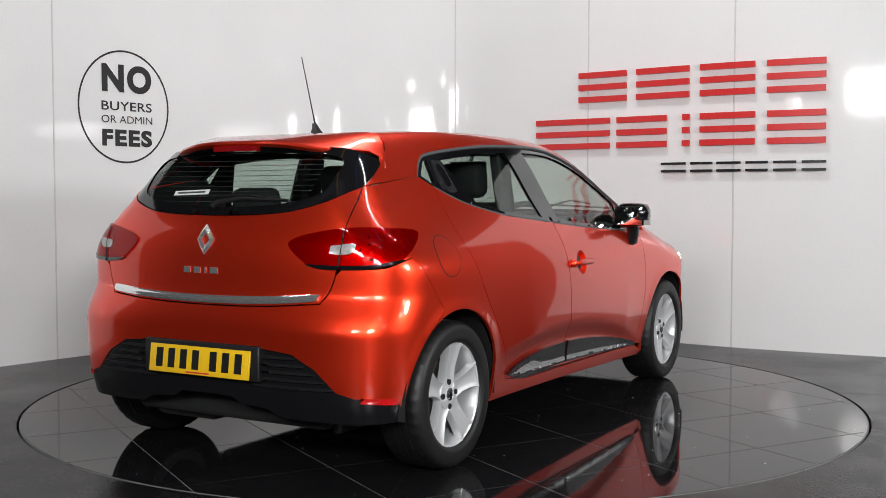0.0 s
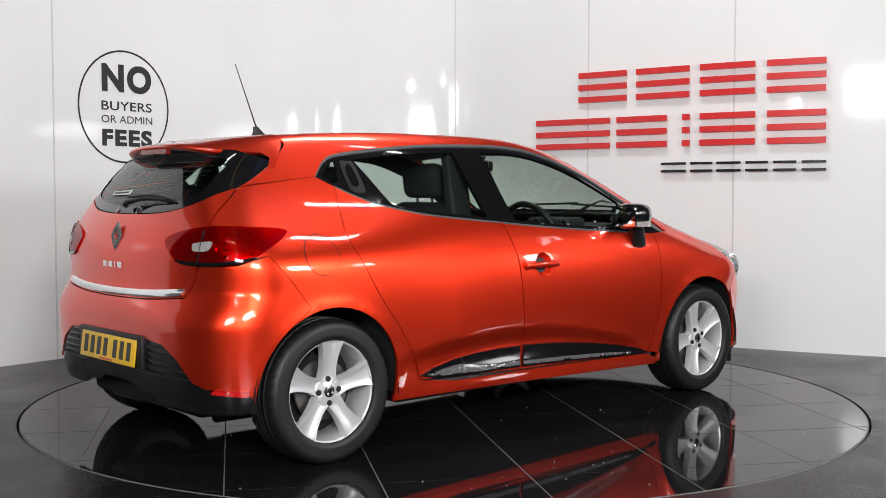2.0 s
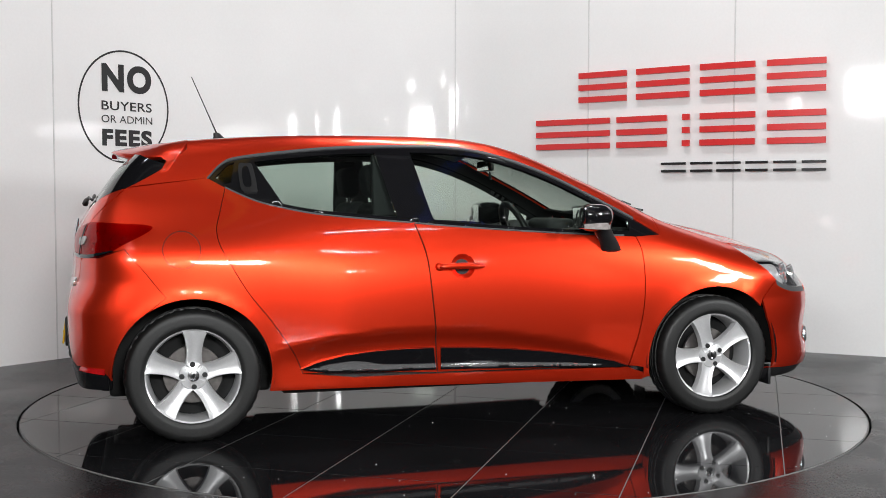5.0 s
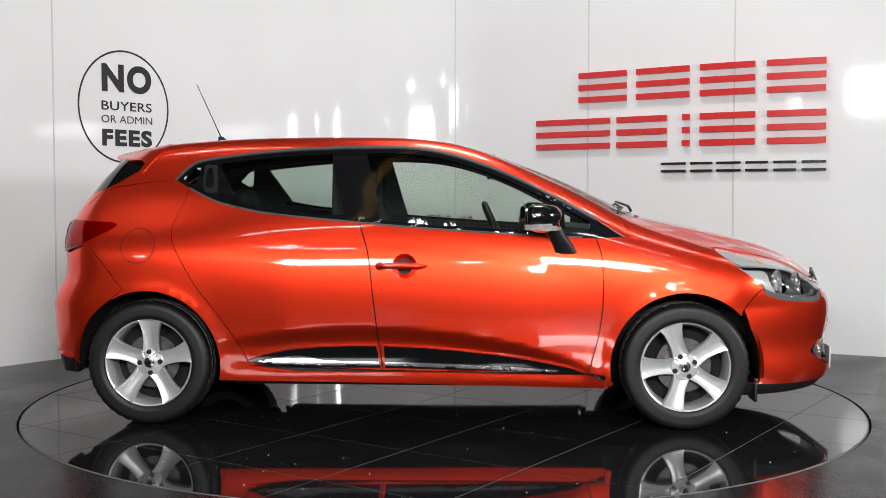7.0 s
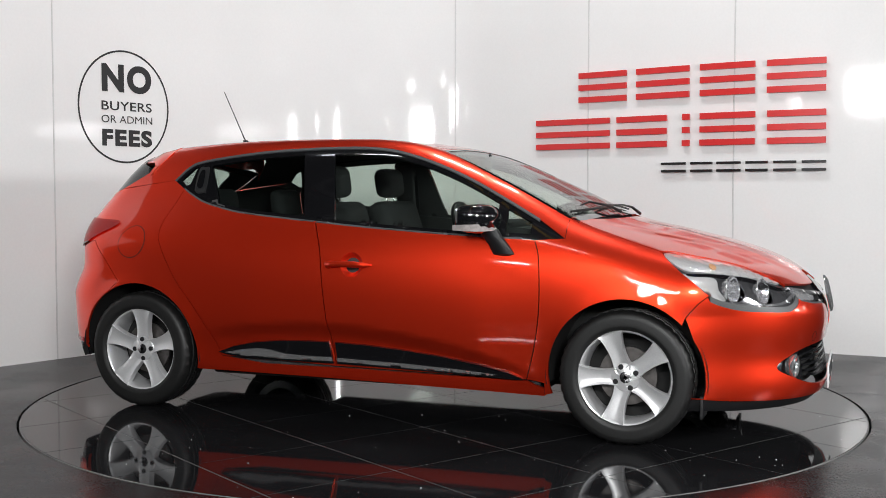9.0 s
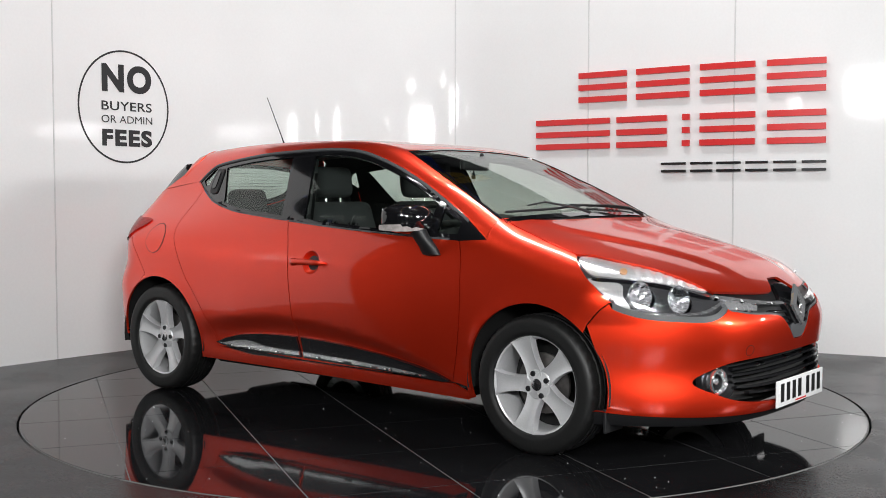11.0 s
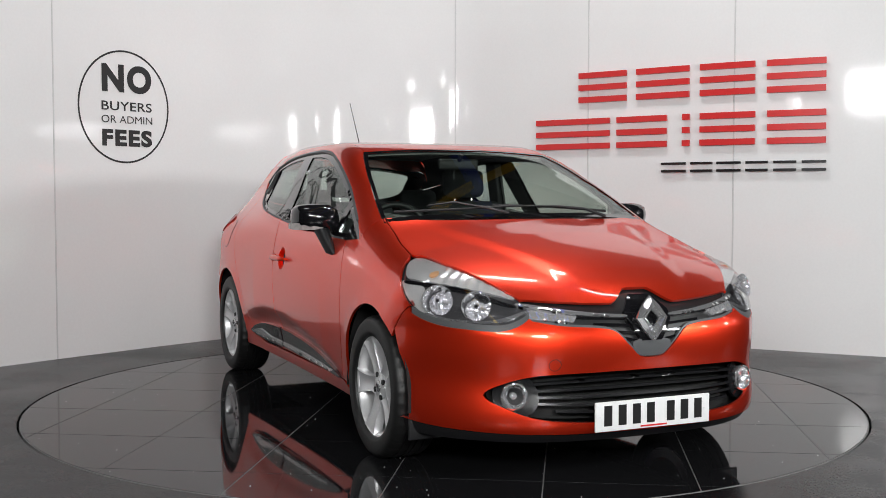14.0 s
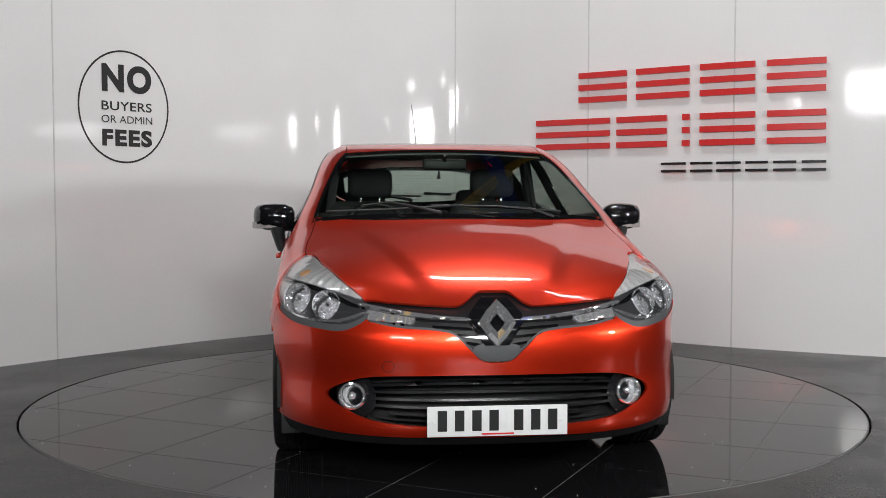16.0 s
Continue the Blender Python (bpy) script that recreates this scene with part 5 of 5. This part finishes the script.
# ---- cabin ----
def seat(x, y, w, rear=False):
    s = block("car_seat", (x - 0.02, y - w / 2, 0.36), (x + 0.46, y + w / 2, 0.52), FABRIC, car, "charcoal fabric seat", bevel=0.05, turn=Matrix.Rotation(radians(-6), 4, "Y"))
    m = Matrix.Rotation(radians(-19), 4, "Y")
    hgt = 0.54 if rear else 0.62
    block("backrest", (x - 0.14, y - w / 2, 0.46), (x, y + w / 2, 0.46 + hgt), FABRIC, s, bevel=0.055, turn=m)
    return s


def headrest(s, x, y, z):
    for o in (-0.055, 0.055):
        tube("headrest_post", [(x + 0.01, y + o, z - 0.16), (x, y + o, z + 0.02)], 0.006, SATIN, s, n=6)
    block("headrest", (x - 0.05, y - 0.13, z - 0.075), (x + 0.05, y + 0.13, z + 0.095), FABRIC, s, "padded headrest", bevel=0.045, turn=Matrix.Rotation(radians(-8), 4, "Y"))


for y in (-0.36, 0.36):
    s = seat(-0.20, y, 0.50)
    headrest(s, -0.375, y, 1.165)
s = seat(-0.92, 0.0, 1.20, True)
for y in (-0.36, 0.36):
    headrest(s, -1.07, y, 1.045)
block("parcel_shelf", (-1.66, -0.50, 0.945), (-1.12, 0.50, 0.965), LINING, car, "dark parcel shelf", bevel=0.005)
rings = []
for y in np.linspace(-0.66, 0.66, 15):
    k = 1 - 0.2 * (y / 0.66) ** 2
    rings.append([(0.98 - 0.18 * y * y, y, 0.935), (0.72, y, 0.955), (0.56 + 0.03 * math.cos(y * 6), y, 0.925), (0.52, y, 0.82), (0.62, y, 0.60), (0.98, y, 0.55)])
da = loft("dashboard", rings, LINING, car, "dark dashboard")
block("instrument_hood", (0.50, -0.52, 0.92), (0.66, -0.20, 0.985), LINING, da, bevel=0.03)
c = Vector((0.40, -0.36, 0.895))
m = Matrix.Rotation(radians(-24), 3, "Y")
sw = tube("steering_wheel", [tuple(c + m @ Vector((0, 0.178 * math.cos(2 * math.pi * i / 32), 0.178 * math.sin(2 * math.pi * i / 32)))) for i in range(33)], 0.017, TRIM, car, "black steering wheel", n=10)
block("boss", (c.x - 0.03, c.y - 0.06, c.z - 0.07), (c.x + 0.03, c.y + 0.06, c.z + 0.05), TRIM, sw, bevel=0.02, turn=m.to_4x4())
for a in (0, 180, 270):
    tube("wheel_spoke", [tuple(c + m @ Vector((0.005, 0.05 * math.cos(radians(a)), 0.05 * math.sin(radians(a))))), tuple(c + m @ Vector((0, 0.172 * math.cos(radians(a)), 0.172 * math.sin(radians(a)))))], 0.014, TRIM, sw, n=6)
tube("steering_column", [tuple(c + m @ Vector((0.02, 0, 0))), (0.60, -0.36, 0.80)], 0.04, LINING, sw)
rm = block("rear_view_mirror", (0.315, -0.115, 1.235), (0.345, 0.115, 1.295), TRIM, car, "cabin rear-view mirror", bevel=0.012)
block("glass", (0.312, -0.105, 1.241), (0.3155, 0.105, 1.289), MIRROR, rm, bevel=0)
tube("stem", [(0.335, 0, 1.285), (0.38, 0, 1.318)], 0.012, TRIM, rm)
tube("air_freshener", [(0.345, -0.03, 1.24), (0.345, -0.032, 1.19)], [0.002, 0.012], TRIM, rm, n=6)
head = np.concatenate([WS_TOP[::-1], ROOF_SEAM, GATE_TOP[1:-1], (ROOF_SEAM * flip)[::-1]])
panel("headlining", "top", head, material("grey_headlining", (0.30, 0.30, 0.29), 0.9, grain=0.1, scale=200), car, "pale grey headlining", off=-0.022, thick=0.006, gap=0.004, step=0.09)
for s in (-1, 1):
    block("pillar_trim", (-0.42, min(s * 0.55, s * 0.60), 1.0), (-0.30, max(s * 0.55, s * 0.60), 1.30), LINING, car, bevel=0.01, turn=Matrix.Rotation(radians(8 * s), 4, "X"))

# ---- wall furniture ----
for s in (3.42, 6.837, 8.016, 9.203):
    verts, faces = [], []
    for z in np.linspace(0.0, WALL_TOP, 12):
        for e, o in ((-0.006, 0.0005), (-0.0035, 0.003), (0.0035, 0.003), (0.006, 0.0005)):
            verts.append(on_wall(s + e, z, o))
    for i in range(11):
        for j in range(3):
            a = i * 4 + j
            faces.append((a, a + 1, a + 5, a + 4))
    tagged(new("trim", mesh_from("trim", verts, faces, SEAM)), "white joint strip between wall panels", "trim", kind="structure")


def wall_bar(name, s0, s1, z0, z1, out0, out1, mat, parent, label=""):
    """A flat bar that follows the wall, with thickness."""
    n = 7
    rings = []
    for s in np.linspace(s0, s1, n):
        rings.append([on_wall(s, z0, out0), on_wall(s, z1, out0), on_wall(s, z1, out1), on_wall(s, z0, out1)])
    return loft(name, rings, mat, parent, label, smooth=False, shift=False)


def sign_block(s0, s1, z0, z1, bars, thick, mat, label, group):
    th = new("sign_block")
    tagged(th, label, "wall sign", group)
    for b in bars:
        z = z0 + (z1 - z0) * b
        wall_bar("bar", s0, s1, z - thick / 2, z + thick / 2, 0.012, 0.032, mat, th)


for s0, s1 in ((7.945, 8.356), (8.442, 8.869), (8.954, 9.356), (9.440, 9.838)):
    sign_block(s0, s1, 1.850, 2.038, (0, 0.5, 1), 0.044, SIGN_RED, "block of three plain red sign bars on white wall", "red sign blocks")
for s0, s1 in ((7.56, 8.215), (8.278, 8.694), (8.819, 8.875), (8.956, 9.360), (9.445, 9.842)):
    sign_block(s0, s1, 1.490, 1.682, (0, 0.5, 1), 0.044, SIGN_RED, "block of three plain red sign bars on white wall", "red sign blocks")
for s0, s1 in ((8.655, 8.846), (8.886, 9.051), (9.085, 9.260), (9.297, 9.453), (9.492, 9.647), (9.685, 9.847)):
    sign_block(s0, s1, 1.285, 1.340, (0, 1), 0.018, SIGN_BLACK, "pair of plain black sign bars on white wall", "black sign blocks")

sticker = new("wall_sticker")
tagged(sticker, "round black vinyl price promise sticker on white wall", "sticker")
verts, faces = [], []
n = 96
for i in range(n):
    a = 2 * math.pi * i / n
    for r, o in ((1.0, 0.0008), (1.0, 0.003), (0.968, 0.003), (0.968, 0.0008)):
        verts.append(on_wall(3.972 + 0.370 * r * math.cos(a), 1.727 + 0.396 * r * math.sin(a), o))
for i in range(n):
    for k in range(4):
        a, b = i * 4 + k, i * 4 + (k + 1) % 4
        c, d = ((i + 1) % n) * 4 + (k + 1) % 4, ((i + 1) % n) * 4 + k
        faces.append((a, b, c, d))
part("ring", mesh_from("ring", verts, faces, VINYL), None, sticker, "black ring")


def wall_word(text, s0, s1, z0, z1, weight):
    cu = bpy.data.curves.new("word", "FONT")
    cu.body, cu.offset, cu.extrude, cu.resolution_u = text, weight, 0.0, 6
    cu.space_character = 1.0 + 3.2 * weight
    tmp = bpy.data.objects.new("word", cu)
    scene.collection.objects.link(tmp)
    bpy.context.view_layer.update()
    me = bpy.data.meshes.new_from_object(tmp.evaluated_get(bpy.context.evaluated_depsgraph_get()))
    bpy.data.objects.remove(tmp)
    co = np.array([tuple(v.co) for v in me.vertices])
    lo, hi = co.min(0), co.max(0)
    for v in me.vertices:
        u, w = (v.co.x - lo[0]) / (hi[0] - lo[0]), (v.co.y - lo[1]) / (hi[1] - lo[1])
        v.co = on_wall(s0 + (s1 - s0) * u, z0 + (z1 - z0) * w, 0.003)
    me.materials.clear()
    me.materials.append(VINYL)
    me.name = "word"
    part("word", me, None, sticker, "black lettering")


wall_word("NO", 3.790, 4.196, 1.826, 2.024, 0.048)
wall_word("BUYERS", 3.786, 4.197, 1.699, 1.763, 0.012)
wall_word("OR ADMIN", 3.784, 4.200, 1.612, 1.664, 0.0)
wall_word("FEES", 3.787, 4.197, 1.449, 1.568, 0.048)

# ---- turntable tiles: a square grid turned on the disc, cut to its rim ----
TILE, TURN = 0.590, radians(59.2)
made = {}
for i in range(-4, 4):
    for j in range(-4, 4):
        # clip the square to the circle
        poly = []
        m = 0.0026
        sq = [(i * TILE + m, j * TILE + m), ((i + 1) * TILE - m, j * TILE + m), ((i + 1) * TILE - m, (j + 1) * TILE - m), (i * TILE + m, (j + 1) * TILE - m)]
        fine = []
        for k in range(4):
            a, b = np.array(sq[k]), np.array(sq[(k + 1) % 4])
            fine += [a + (b - a) * t / 12 for t in range(12)]
        rr = RADIUS - 0.006
        ins = [np.hypot(*p) <= rr for p in fine]
        if not any(ins):
            continue
        if all(ins):
            poly = [np.array(p) for p in sq]
        else:
            for k in range(len(fine)):
                p, q = fine[k], fine[(k + 1) % len(fine)]
                if ins[k]:
                    poly.append(p)
                if ins[k] != ins[(k + 1) % len(fine)]:
                    lo, hi = (p, q) if ins[k] else (q, p)
                    for _ in range(16):
                        mid = (lo + hi) / 2
                        lo, hi = (mid, hi) if np.hypot(*mid) <= rr else (lo, mid)
                    if not ins[k]:
                        prev = poly[-1] if poly else None
                    poly.append(lo)
            # round the cut where it follows the rim
            out = []
            for k in range(len(poly)):
                p, q = poly[k], poly[(k + 1) % len(poly)]
                out.append(p)
                if np.hypot(*p) > rr - 0.003 and np.hypot(*q) > rr - 0.003 and np.linalg.norm(q - p) > 0.02:
                    a0, a1 = math.atan2(p[1], p[0]), math.atan2(q[1], q[0])
                    if a1 - a0 > math.pi:
                        a1 -= 2 * math.pi
                    if a0 - a1 > math.pi:
                        a1 += 2 * math.pi
                    out += [rr * np.array((math.cos(a0 + (a1 - a0) * t / 10), math.sin(a0 + (a1 - a0) * t / 10))) for t in range(1, 10)]
            poly = out
        if len(poly) < 3:
            continue
        c, s = math.cos(TURN), math.sin(TURN)
        top = [(p[0] * c - p[1] * s, p[0] * s + p[1] * c) for p in poly]
        n = len(top)
        verts = [(x, y, 0.0) for x, y in top] + [(x, y, -0.01) for x, y in top]
        faces = [tuple(range(n))] + [(k + n, (k + 1) % n + n, (k + 1) % n, k) for k in range(n)]
        part("tile", mesh_from("tile", verts, faces, STONE), None, turntable)
# specks of grit lying on the floor
rng = random.Random(4)
verts, faces = [], []
for k in range(150):
    a, r = rng.uniform(0, 6.283), RADIUS * math.sqrt(rng.random()) * 0.98
    x, y, s = r * math.cos(a), r * math.sin(a), rng.uniform(0.0012, 0.0034)
    b = len(verts)
    verts += [(x + s, y, 0.0), (x - s * 0.5, y + s, 0.0), (x - s * 0.6, y - s * 0.9, 0.0), (x, y, s * 1.2)]
    faces += [(b, b + 1, b + 3), (b + 1, b + 2, b + 3), (b + 2, b, b + 3)]
grit = part("grit", mesh_from("grit", verts, faces, STICKER), None, turntable, "pale specks of grit")
grit["kind"] = "stuff"


def motions():
    rows = []
    for i in range(17):
        rows.append((float(i), pose(CENTRE[0], CENTRE[1], 0, 0, 0, SPIN[0] + SPIN[1] * i)))
    walk(turntable, rows)
    walk(car, rows)


motions()
